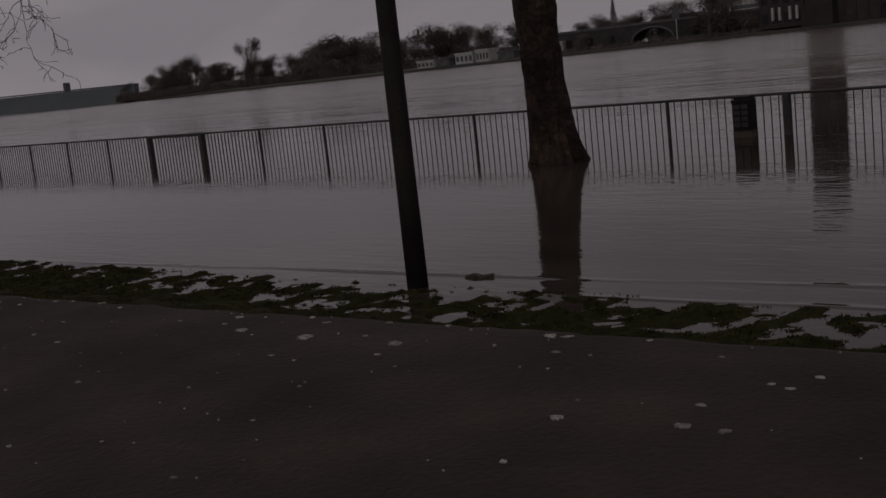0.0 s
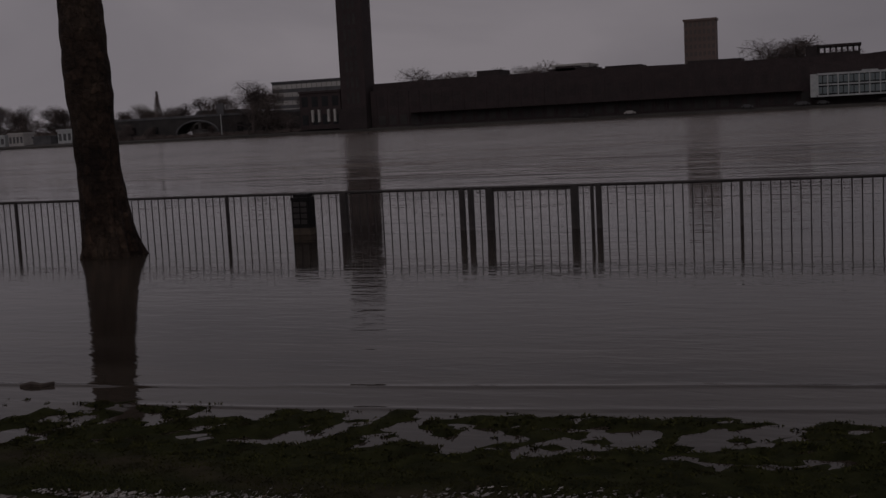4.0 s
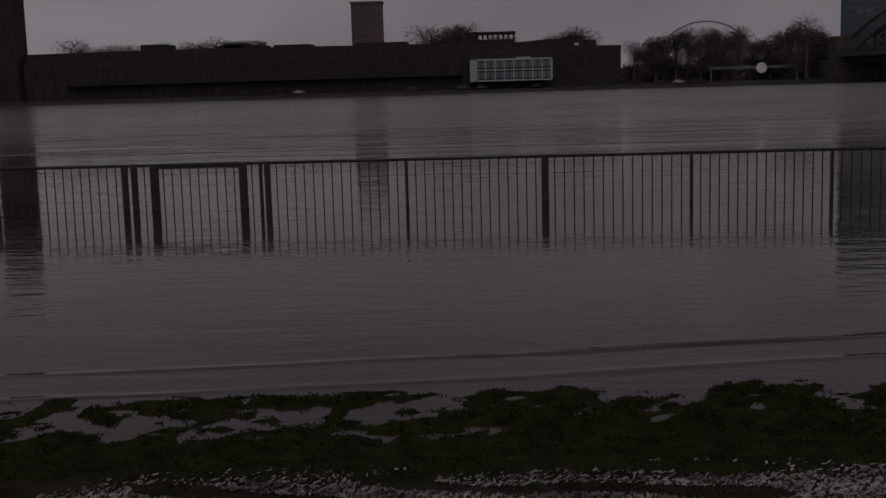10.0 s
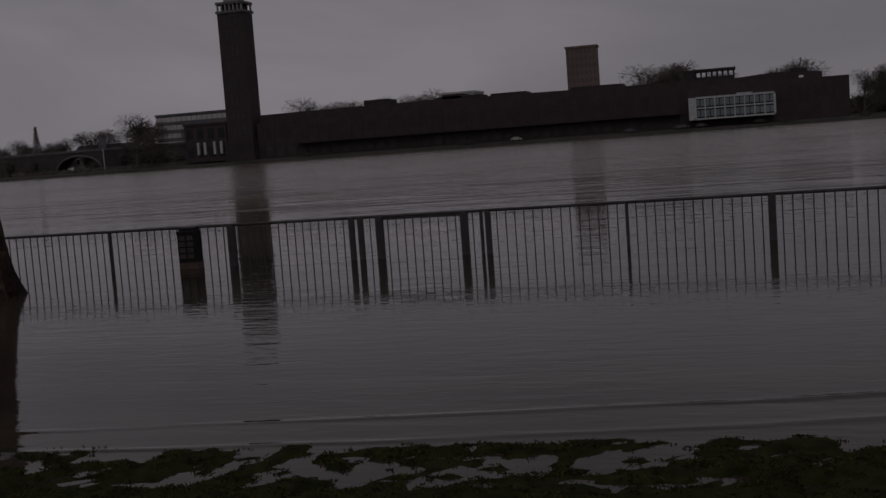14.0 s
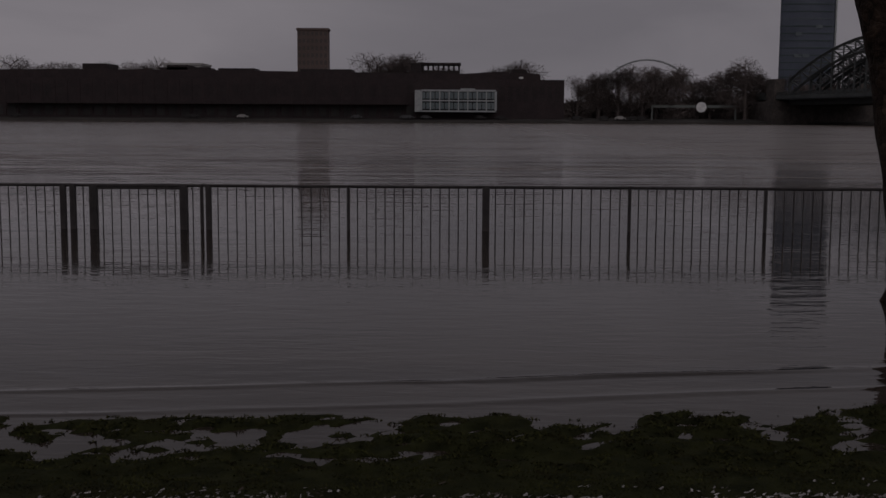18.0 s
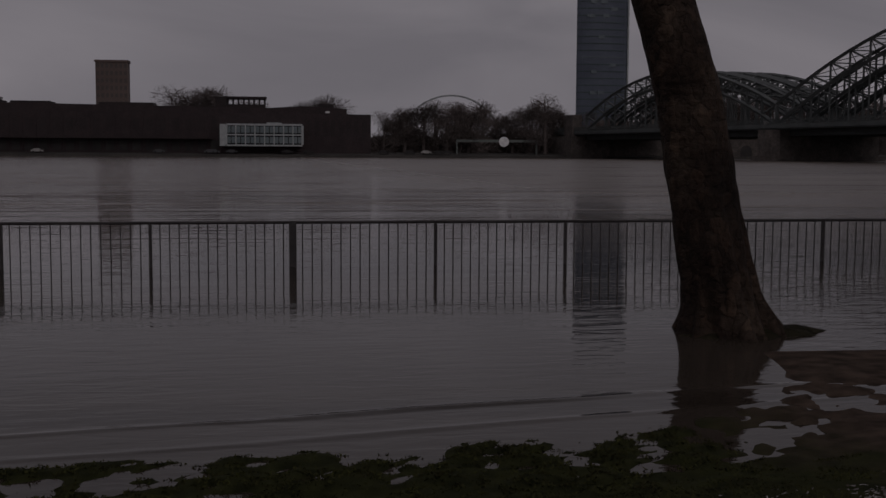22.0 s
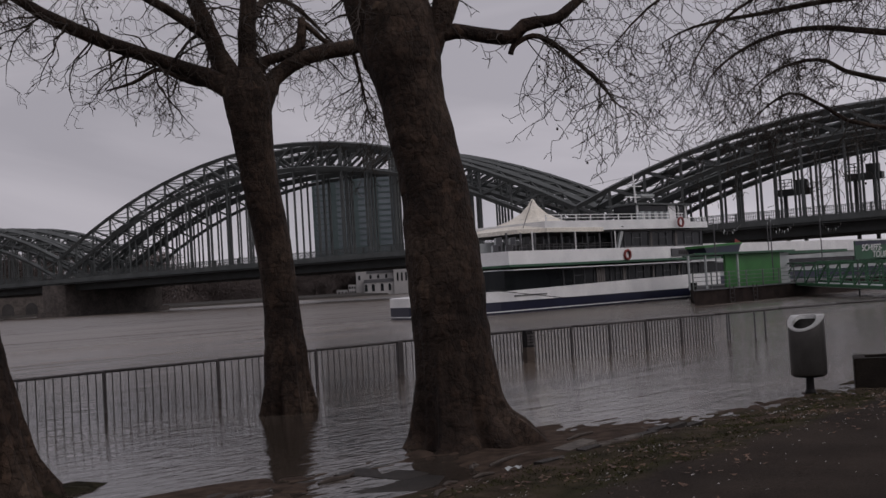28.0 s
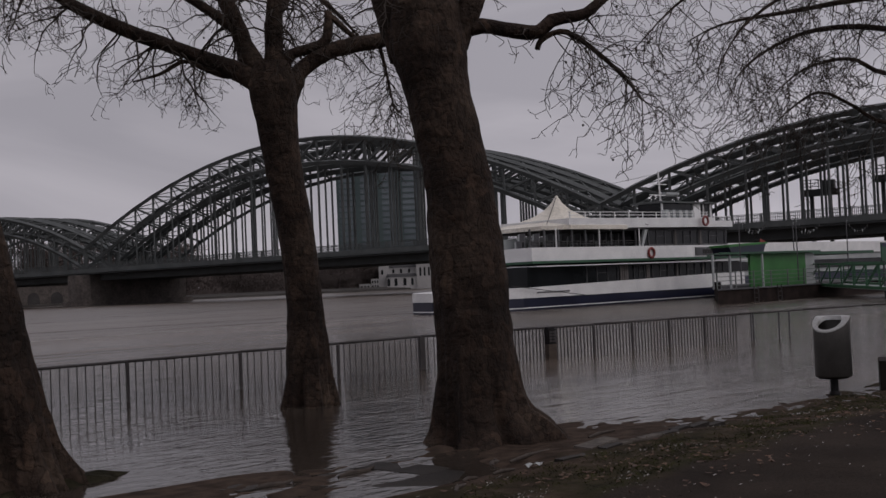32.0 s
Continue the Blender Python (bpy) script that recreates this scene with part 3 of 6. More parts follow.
# ---- grass, litter ----
def grass():
    rng = random.Random(4)
    s = Soup()
    count = 0
    for _ in range(600000):
        x = rng.uniform(-14, 6) if rng.random() < 0.97 else rng.uniform(6, 16)
        y = rng.uniform(4.2, lerp_table(SHORE, x) + 0.35)
        e = y - lerp_table(PATHEDGE, x) + 0.2 * noise.noise(Vector((x * 0.9, y * 0.9, 2.0)))
        z = ground_z(x, y)
        clump = noise.noise(Vector((x * 2.3, y * 3.1, 12.0)))
        if clump < -0.2 and rng.random() < 0.75:
            continue
        if e < (-0.6 if x < 4.0 else -0.16) or z < 0.002 or (x > 3.0 and (clump < 0.05 + 0.1 * min(1, x - 3) or e > 1.15)):
            continue
        h, a = rng.uniform(0.004, 0.012) * (1 + 0.6 * clump), rng.uniform(0, 6.28)
        w = rng.uniform(0.004, 0.010)
        lx, ly = rng.uniform(-1, 1) * h * 2.4, rng.uniform(-1, 1) * h * 2.4
        k = len(s.v)
        c, sn = math.cos(a) * w, math.sin(a) * w
        s.v += [(x - c, y - sn, z - 0.006), (x + c, y + sn, z - 0.006), (x + lx, y + ly, z + h)]
        s.f.append((k, k + 1, k + 2))
        count += 1
        if count == 130000:
            break
    for _ in range(130):
        cx = rng.uniform(5.2, 15.5)
        cy = lerp_table(PATHEDGE, cx) + rng.uniform(0.0, 1.15)
        rad = rng.uniform(0.05, 0.2)
        for _ in range(int(260 * rad) + 14):
            x, y = cx + rng.gauss(0, rad), cy + rng.gauss(0, rad * 0.7)
            z = ground_z(x, y)
            if z < 0.004:
                continue
            h, a, w = rng.uniform(0.010, 0.028), rng.uniform(0, 6.28), rng.uniform(0.005, 0.010)
            k = len(s.v)
            c, sn = math.cos(a) * w, math.sin(a) * w
            s.v += [(x - c, y - sn, z - 0.006), (x + c, y + sn, z - 0.006), (x + rng.gauss(0, h * 1.8), y + rng.gauss(0, h * 1.8), z + h)]
            s.f.append((k, k + 1, k + 2))
    solid("grass", s, GRASSM, "short wet dark green grass at the water's edge", "grass", kind="stuff")


grass()


def litter():
    rng = random.Random(9)
    for name, mat, count, lab in (("leaf_litter", SCRAP, 12600, "strip of pale washed-up leaves and reed scraps"), ("twig_litter", SCRAP2, 4200, "brown leaf scraps and broken twigs along the path")):
        s = Soup()
        while len(s.f) < count:
            x = rng.uniform(-4.4, 4.5) if rng.random() < (0.88 if mat is SCRAP else 0.78) else rng.uniform(4.5, 15.5)
            if x < 4.5:
                w = lerp_table([(-4.5, 0.03), (-3.2, 0.10), (-2, 0.16), (4.5, 0.20)], x)
                y = lerp_table([(-5, 4.4), (-3.5, 4.5), (-2.3, 4.62), (-1.4, 4.82), (-0.3, 4.86), (1.3, 4.84), (4.5, 5.15)], x) + rng.gauss(0, 1) * w
                if noise.noise(Vector((x * 1.6, y * 5.0, 3.0))) < -0.12:
                    continue
            else:
                y = lerp_table(PATHEDGE, x) + 0.62 + rng.gauss(0, 0.36)
                if noise.noise(Vector((x * 1.1, y * 2.2, 3.0))) < 0.20:
                    continue
            z = ground_z(x, y) + 0.004
            a, ln, wd = rng.gauss(0, 0.9), rng.choice((0.5, 0.7, 1.0, 1.3)) * rng.uniform(0.004, 0.016), rng.uniform(0.002, 0.006)
            c, sn = math.cos(a), math.sin(a)
            k = len(s.v)
            for i, j, dz in ((-1, -1, 0), (1, -1, rng.uniform(0, 0.012)), (1, 1, rng.uniform(0, 0.014)), (-1, 1, 0.002)):
                s.v.append((x + c * ln * i - sn * wd * j, y + sn * ln * i + c * wd * j, z + dz))
            s.f.append((k, k + 1, k + 2, k + 3))
        solid(name, s, mat, lab, "litter", kind="stuff")
    s = Soup()
    while len(s.f) < 190:
        x = rng.uniform(4.6, 16.5)
        y = lerp_table(PATHEDGE, x) - abs(rng.gauss(0, 1.3))
        if y < 3.0:
            continue
        z = ground_z(x, y) + 0.005
        a, ln, wd = rng.gauss(0, 0.8), rng.choice((0.4, 0.6, 1.0)) * rng.uniform(0.008, 0.024), rng.uniform(0.002, 0.008)
        c, sn, k = math.cos(a), math.sin(a), len(s.v)
        for i, j, dz in ((-1, -1, 0), (1, -1, rng.uniform(0, 0.010)), (1, 1, rng.uniform(0, 0.012)), (-1, 1, 0.002)):
            s.v.append((x + c * ln * i - sn * wd * j, y + sn * ln * i + c * wd * j, z + dz))
        s.f.append((k, k + 1, k + 2, k + 3))
    solid("path_scraps", s, SCRAP, "pale scraps scattered over the dark path", "litter", kind="stuff")
    s = Soup()
    while len(s.f) < 520:
        x = rng.uniform(5.0, 15.8)
        y = lerp_table(PATHEDGE, x) + rng.gauss(0.25, 0.55)
        if noise.noise(Vector((x * 0.8, y * 1.6, 13.0))) < -0.05 and rng.random() < 0.8:
            continue
        z = ground_z(x, y) + 0.006
        if z < 0.01:
            continue
        a, ln = rng.uniform(0, 6.283), rng.uniform(0.015, 0.045)
        c, sn, k = math.cos(a), math.sin(a), len(s.v)
        for i, j, dz in ((-1, 0, rng.uniform(0, 0.02)), (0, -0.6, 0), (1, 0, rng.uniform(0, 0.025)), (0, 0.6, rng.uniform(0, 0.012))):
            s.v.append((x + ln * (c * i - sn * j), y + ln * (sn * i + c * j), z + dz))
        s.f.append((k, k + 1, k + 2, k + 3))
    solid("fallen_leaves", s, LEAFM, "curled reddish brown fallen plane leaves on the mud", "leaves", kind="stuff")


litter()


# ---- parapet wall in the foreground ----
def wall_edge(x):
    return 0.733 + 0.093 * x


def wall_z(x, y):
    return 1.562 + 0.0030 * noise.noise(Vector((x * 14, y * 14, 0))) + 0.0014 * noise.noise(Vector((x * 60, y * 60, 0)))


def parapet():
    t = thing("parapet_wall", (0, 0, 0), "broad dark weathered stone parapet wall with pale lichen specks", "wall")
    xs = [-40, -20, -8, -4, -2.5] + list(np.arange(-1.8, 0.86, 0.022))
    vs = [0.0, 0.0, 0.006] + list(np.arange(0.022, 0.60, 0.022)) + [0.62, 0.62]
    s = Soup()
    for k, v in enumerate(vs):
        for x in xs:
            x = float(x)
            worn = 0.007 * noise.noise(Vector((x * 9, 0, 1))) + 0.004 * noise.noise(Vector((x * 34, 0, 2)))
            y = wall_edge(x) - float(v) + (worn if v < 0.02 else 0.0)
            z = wall_z(x, y)
            z -= 0.012 if k == 1 else 0.003 if k == 2 else 0.0
            s.v.append((x, y, -0.3 if k in (0, len(vs) - 1) else z))
    nx = len(xs)
    s.f = [(j * nx + i, (j + 1) * nx + i, (j + 1) * nx + i + 1, j * nx + i + 1) for j in range(len(vs) - 1) for i in range(nx - 1)]
    s.f.append(tuple(j * nx + nx - 1 for j in range(len(vs))))
    part("coping", s, PARAPET, t, smooth=True)
    rng = random.Random(6)
    protos = []
    for v in range(7):
        f = Soup()
        n = 18
        f.slab([(math.cos(6.283 * i / n) * rng.uniform(0.5, 1.0) * 0.012, math.sin(6.283 * i / n) * rng.uniform(0.45, 1.0) * 0.0085) for i in range(n)], -0.004, 0.0003)
        protos.append(f.mesh("lichen_patch", LICHEN))
    spots = [(-0.371, 0.601, 1.15), (-0.259, 0.617, 0.95), (-0.25, 0.584, 0.4), (-0.401, 0.657, 0.6), (-0.127, 0.689, 0.75), (-0.112, 0.694, 0.55), (-0.089, 0.646, 0.5), (-0.477, 0.602, 0.9), (-0.53, 0.64, 0.6), (0.02, 0.5, 0.6), (0.11, 0.52, 0.7), (0.14, 0.62, 0.5)]
    for i in range(200):
        x = rng.uniform(-1.5, 0.45)
        d = 0.02 + 0.5 * rng.random() ** 1.7
        spots.append((x, wall_edge(x) - d, rng.choice((0.08, 0.1, 0.12, 0.16, 0.2, 0.3, 0.42))))
    for i, (x, y, k) in enumerate(spots):
        o = part("lichen_patch", protos[i % 7], LICHEN, t)
        o.matrix_local = pose(x, y, wall_z(x, y) + 0.0006, 0, 0, rng.uniform(-40, 40)) @ Matrix.Diagonal((k, k, 1, 1))


parapet()


# ---- railing ----
def railing():
    """One long fence; each section is a rail with its own post and bars."""
    fence = thing("iron_fence", (0, 18.4, 0), "long dark iron riverside fence half under flood water", "fence")
    posts = {}
    for nm, w in (("thin", 0.05), ("mid", 0.085), ("thick", 0.115)):
        posts[nm] = Soup().box(-w / 2, w / 2, -w / 2, w / 2, -1.0, -0.02).mesh("post", IRON)
    bar = Soup().tube([(0, 0, -0.80), (0, 0, -0.03)], [0.0105, 0.0105], 6).mesh("bar", IRON)
    pts = [-49.6, -47.2, -44.8, -42.4, -40.0, -37.6, -35.2, -32.8, -30.4, -28.1, -25.56, -23.03, -20.51, -18.05, -15.64, -13.22, -10.855, -8.49, -6.28, -6.12, -5.785, -4.32, -4.03, -3.92, -1.657, 0.563, 2.877, 5.063, 7.35, 9.65, 11.95, 14.25, 16.5]
    thick = {-25.56: "thick", -8.49: "thick", -5.785: "thick", -4.32: "thick", 0.563: "thick", -28.1: "thick", 16.5: "thick", -40.0: "thick", -6.28: "mid", -6.12: "mid", -4.03: "thin", -3.92: "mid"}
    place = [(x, 18.4) for x in pts]
    d = Vector((14.5, -3.25)).normalized()
    for i in range(1, 19):
        p = Vector((16.5, 18.4)) + d * (2.32 * i)
        place.append((p.x, p.y))
    for i in range(len(place) - 1):
        (x0, y0), (x1, y1) = place[i], place[i + 1]
        ln = math.hypot(x1 - x0, y1 - y0)
        ang = math.degrees(math.atan2(y1 - y0, x1 - x0))
        gate = abs(x0 + 5.785) < 0.01 or abs(x0 + 28.1) < 0.01
        rail = Soup().tube([(0, 0, -0.022), (ln, 0, -0.022)], [0.027, 0.027], 8)
        if gate:
            rail.box(0.06, ln - 0.06, -0.03, 0.03, -0.085, -0.046)
        sec = part("gate" if gate else "section", rail, IRON, fence, smooth=not gate)
        sec.matrix_local = pose(x0, y0 - 18.4, 0.73, 0, 0, ang)
        bare = i > 35
        if bare and i != 39:
            continue
        part("post", posts[thick.get(round(x0, 3), "mid" if i > 32 and i % 4 == 0 else "thin")], IRON, sec)
        if bare:
            continue
        part("bottom_rail", Soup().box(0, ln, -0.015, 0.015, -0.83, -0.80), IRON, sec)
        n = max(1, round(ln / (0.150 if i < 33 else 0.098)))
        if i > 33:
            middle = part("post", posts["thin"], IRON, sec)
            middle.location = (ln / 2, 0, 0)
        if -24 < x0 < 18:
            for j in range(1, n):
                b = part("bar", bar, IRON, sec)
                b.location = (ln * j / n, 0, 0)
        else:
            far = Soup()
            for j in range(1, n):
                far.box(ln * j / n - 0.01, ln * j / n + 0.01, -0.01, 0.01, -0.80, -0.03)
            tagged(part("far_bar", far, IRON, sec), kind="stuff")
    stake = Soup().tube([(0, 0, -0.9), (0, 0, 0.70)], [0.022, 0.022], 8).mesh("stake", SLATE)
    for u in (9.72, 9.80, 10.72, 11.1):
        p = Vector((16.5, 0)) + d * u
        part("stake", stake, SLATE, fence, "pale galvanised stake").location = (p.x, p.y, 0)


railing()


def railing_bin():
    t = thing("railing_bin", (-9.22, 18.25, 0), "black perforated litter bin hung on the iron railing", "litter bin")
    part("body", Soup().slab([(-0.17, -0.13), (0.17, -0.13), (0.17, 0.13), (-0.17, 0.13)], -0.5, 0.12), BROWNIRON, t, "brown lower half")
    up = Soup().slab([(-0.17, -0.12), (-0.15, -0.14), (0.15, -0.14), (0.17, -0.12), (0.17, 0.12), (-0.17, 0.12)], 0.12, 0.66)
    up.slab([(-0.14, -0.11), (0.14, -0.11), (0.14, 0.11), (-0.14, 0.11)], 0.66, 0.72)
    upper = part("upper_body", up, BLACK, t)
    for r in range(4):
        for c in range(2):
            z, x = 0.19 + r * 0.105, -0.072 + c * 0.144
            part("panel", Soup().box(x - 0.055, x + 0.055, -0.15, -0.138, z, z + 0.075), IRON, upper)
    part("rim", Soup().box(-0.175, 0.175, -0.145, -0.12, 0.61, 0.66), BLACK, upper)
    copy_thing(t, pose(19.66, 17.53, 0.26, 0, 0, -12.6) @ Matrix.Diagonal((0.64, 0.64, 0.64, 1)))


railing_bin()


# ---- lamp post and steel bin, kerb block ----
lamp = thing("lamp_post", (-6.17, 6.6, ground_z(-6.17, 6.6)), "dark slender metal lamp post at the water's edge", "lamp post")
part("pole", Soup().tube([(0, 0, -0.15), (0, 0, 1.0), (0, 0, 3.0), (0, 0, 5.5)], [0.092, 0.086, 0.080, 0.074], 18), LAMPM, lamp, smooth=True)

sb = thing("litter_bin", (15.15, 8.15, ground_z(15.15, 8.15)), "brushed steel litter bin on a post, slanted open top", "litter bin")
SBR = 0.25


def steel_bin():
    n = 40

    def lip(a, r):
        return min(1.10, 1.06 + 0.64 * r * math.cos(a - 0.09))
    s = Soup()
    for z in (0.26, 0.28, 0.9):
        for j in range(n):
            a = 2 * math.pi * j / n
            r = SBR * (0.97 if z < 0.27 else 1.0)
            s.v.append((math.cos(a) * r, math.sin(a) * r, z if z < 0.8 else lip(a, r)))
    for i in range(2):
        for j in range(n):
            s.f.append((i * n + j, i * n + (j + 1) % n, (i + 1) * n + (j + 1) % n, (i + 1) * n + j))
    s.f.append(tuple(reversed(range(n))))
    part("body", s, STEEL, sb, smooth=True)
    lid = Soup()
    cx, cy = -0.055 * math.cos(0.09), -0.055 * math.sin(0.09)
    for f, dz in ((1.02, -0.012), (1.02, 0.006), (0.66, 0.008), (0.64, -0.05)):
        for j in range(n):
            a = 2 * math.pi * j / n
            k = 0.0 if f > 1 else 1.0
            x, y = math.cos(a) * SBR * f + cx * k, math.sin(a) * SBR * f + cy * k
            lid.v.append((x, y, lip(math.atan2(y, x), math.hypot(x, y)) + dz))
    for i in range(3):
        for j in range(n):
            lid.f.append((i * n + j, i * n + (j + 1) % n, (i + 1) * n + (j + 1) % n, (i + 1) * n + j))
    rim = part("rim", lid, RIM, sb, "bright steel rim")
    part("opening", Soup().tube([(0, 0, 0.78), (0, 0, 0.82)], [SBR * 0.96, SBR * 0.96], 20), BLACK, rim, "dark opening")
    part("foot", Soup().tube([(0, 0, 0.235), (0, 0, 0.262)], [0.20, 0.235], 24), BLACK, sb)
    part("post", Soup().tube([(0, 0, -0.2), (0, 0, 0.02), (0, 0, 0.06), (0, 0, 0.24)], [0.085, 0.08, 0.058, 0.055], 14), BLACK, sb)


steel_bin()

blk = thing("stone_planter", (15.89, 7.84, ground_z(15.89, 7.84)), "dark low stone planter beside the path", "planter", turn=-62)
for x0, x1, y0, y1 in ((0, 2.54, 0, 0.16), (0, 2.54, 0.63, 0.79), (0, 0.16, 0.16, 0.63), (2.38, 2.54, 0.16, 0.63)):
    part("side", Soup().slab([(x0, y0 + 0.01), (x0 + 0.01, y0), (x1 - 0.01, y0), (x1, y0 + 0.01), (x1, y1 - 0.01), (x1 - 0.01, y1), (x0 + 0.01, y1), (x0, y1 - 0.01)], -0.15, 0.43), PLANTER, blk)
part("soil", Soup().box(0.15, 2.39, 0.15, 0.64, 0.0, 0.36), TURF, blk, "dark bare soil")


# ---- trees ----
def twigs(s, p, d, length, r, rng, level, droop=0.25, sides=4, balls=None):
    """A kinked shoot with side shoots at its nodes; it sags, and its tip curls up."""
    n = max(3, int(length / (0.11 if level < 2 else 0.075)))
    step = length / n
    pts, radii = [p.copy()], [r]
    d = d.normalized()
    wob = (0.22, 0.26, 0.36, 0.42)[min(level, 3)]
    least = 0.0042
    for i in range(n):
        f = i / n
        bend = (-droop * 0.38 if d.z > -0.75 else 0.06) if f < 0.7 else droop * 0.45
        d = d + Vector((rng.gauss(0, wob), rng.gauss(0, wob), rng.gauss(0, wob * 0.8) + bend))
        d.normalize()
        p = p + d * step
        rr = max(least, r * (1 - 0.8 * (i + 1) / n))
        pts.append(p.copy())
        radii.append(rr)
        if level < 4 and i >= 1:
            for _ in range(rng.choice((0, 0, 1, 1)) if level < 2 else rng.choice((0, 0, 0, 1, 1)) if level < 3 else rng.choice((0, 0, 0, 1))):
                side = Vector((rng.gauss(0, 1), rng.gauss(0, 1), rng.gauss(-0.2, 0.7))).normalized()
                ll = length * rng.uniform(0.25, 0.6) * (1 - 0.4 * f)
                if ll > 0.08:
                    twigs(s, p, d * 0.5 + side, ll, max(least, rr * 0.7), rng, level + 1, droop, 3, balls)
    s.tube(pts, radii, sides if r > 0.015 else 3, cap=False)
    if balls is not None and level >= 2 and rng.random() < 0.02:
        balls.append(p.copy() + Vector((0, 0, -0.06)))


def trunk_wob(seed, base):
    def f(i, j, a, p):
        flare = math.exp(-max(0, p.z - base) / 0.6)
        rib = 0.17 * flare * math.cos(5 * a + seed + 0.8 * p.z) + 0.10 * flare * math.cos(13 * a + 2 * seed - 0.5 * p.z) + 0.05 * flare * math.cos(23 * a + seed)
        knob = 0.07 * noise.noise(Vector((math.cos(a) * 1.5 + seed, math.sin(a) * 1.5, p.z * 1.1))) + 0.035 * noise.noise(Vector((math.cos(a) * 5, math.sin(a) * 5 + seed, p.z * 3.5)))
        ring = 0.04 * noise.noise(Vector((seed, 0.0, p.z * 2.6)))
        fold = 0.032 * noise.noise(Vector((math.cos(a) * 2.2, math.sin(a) * 2.2 + seed, p.z * 5.0))) + 0.014 * noise.noise(Vector((math.cos(a) * 9, math.sin(a) * 9, p.z * 7.0)))
        return 1 + rib + knob + ring + fold
    return f


def spline(table, n):
    """Points and radii along a trunk given by (x, y, z, r)."""
    out = []
    m = len(table) - 1
    for i in range(n + 1):
        t = i / n * m
        k = min(int(t), m - 1)
        f = t - k
        p0, p1, p2, p3 = table[max(k - 1, 0)], table[k], table[k + 1], table[min(k + 2, m)]
        out.append(tuple(0.5 * (2 * b + (c - a) * f + (2 * a - 5 * b + 4 * c - e) * f * f + (3 * b - a - 3 * c + e) * f ** 3) for a, b, c, e in zip(p0, p1, p2, p3)))
    return [q[:3] for q in out], [q[3] for q in out]


def plane_tree(label, place, trunk, limbs, shoots, seed, reach=(1.2, 2.4), sparse=(), short=(), balls_on=True, slim=1.0, droop=0.42):
    """trunk: (x, y, z, r) from the tree's foot; limbs: lists of the same; shoots: how many twigs a limb metre carries."""
    rng = random.Random(seed)
    t = thing("plane_tree", place, label, "tree", "riverside plane trees")
    pts, rad = spline(trunk, 130)
    part("trunk", Soup().tube(pts, rad, 72, trunk_wob(seed, 0.0)), BARK, t, smooth=True)
    tw = Soup()
    balls = []
    for number, limb in enumerate(limbs):
        lp, lr = spline(limb, 16)
        lr = [r * (slim if i > 3 else 1.0) for i, r in enumerate(lr)]
        ph = rng.uniform(0, 9)
        part("limb", Soup().tube(lp, lr, 14, lambda i, j, a, p, ph=ph: 1 + 0.10 * noise.noise(Vector((math.cos(a) + ph, math.sin(a), i * 0.5))) + 0.06 * noise.noise(Vector((ph, 0, i * 0.9)))), BARK, t, smooth=True)
        for i in range(5, 17):
            if number in sparse and i % 2:
                continue
            for _ in range(1 if number in sparse else shoots):
                p = Vector(lp[i])
                ax = (Vector(lp[i]) - Vector(lp[i - 1])).normalized()
                side = Vector((rng.gauss(0, 1), rng.gauss(0, 1), rng.gauss(-0.35, 0.6))).normalized()
                twigs(tw, p, ax * 0.5 + side, rng.uniform(*reach) * (0.6 if number in sparse else 0.85 if number in short else 1.0), max(0.009, min(0.018, lr[i] * 0.25)), rng, 1, droop, 4, balls if balls_on else None)
    if tw.v:
        tagged(part("crown", tw, TWIG, t), "mass of fine bare drooping twigs", kind="stuff")
    if balls:
        b = Soup()
        for p in balls[:36]:
            b.tube([p + Vector((0, 0, z)) for z in (0.017, 0.012, 0, -0.012, -0.017)], [0.003, 0.012, 0.017, 0.012, 0.003], 6)
        tagged(part("seed_balls", b, TWIG, t, "dark hanging seed balls"), kind="stuff")
    return t

# leaning tree on its grassy mound
plane_tree("leaning plane tree with mottled bark standing at the flooded edge", (4.72, 11.1, -0.02),
           [(0.10, 0, -0.35, 0.66), (0.07, 0, 0.0, 0.53), (0, 0, 0.40, 0.395), (-0.12, 0, 1.0, 0.355), (-0.27, 0, 1.78, 0.335), (-0.43, 0, 2.55, 0.325), (-0.64, 0, 3.25, 0.30), (-0.91, 0, 4.05, 0.275), (-1.33, 0.1, 5.3, 0.25), (-1.7, 0.2, 6.6, 0.23)],
           [[(-1.7, 0.2, 6.4, 0.2), (-1.2, 0.5, 7.6, 0.16), (0.2, 0.8, 8.4, 0.10), (1.6, 1.0, 8.3, 0.05)], [(-1.6, 0.2, 6.4, 0.2), (-2.6, 0.0, 7.6, 0.15), (-3.4, 0.3, 9.0, 0.06)],
            [(-1.45, 0.15, 5.6, 0.10), (-0.7, 0.4, 5.95, 0.05), (0.0, 0.6, 5.7, 0.03), (0.4, 0.7, 5.2, 0.012)],
            [(-1.5, 0.2, 5.8, 0.10), (-1.9, 0.3, 5.9, 0.05), (-2.2, 0.4, 5.6, 0.03), (-2.4, 0.4, 5.1, 0.012)]], 3, 3, (0.8, 1.5))
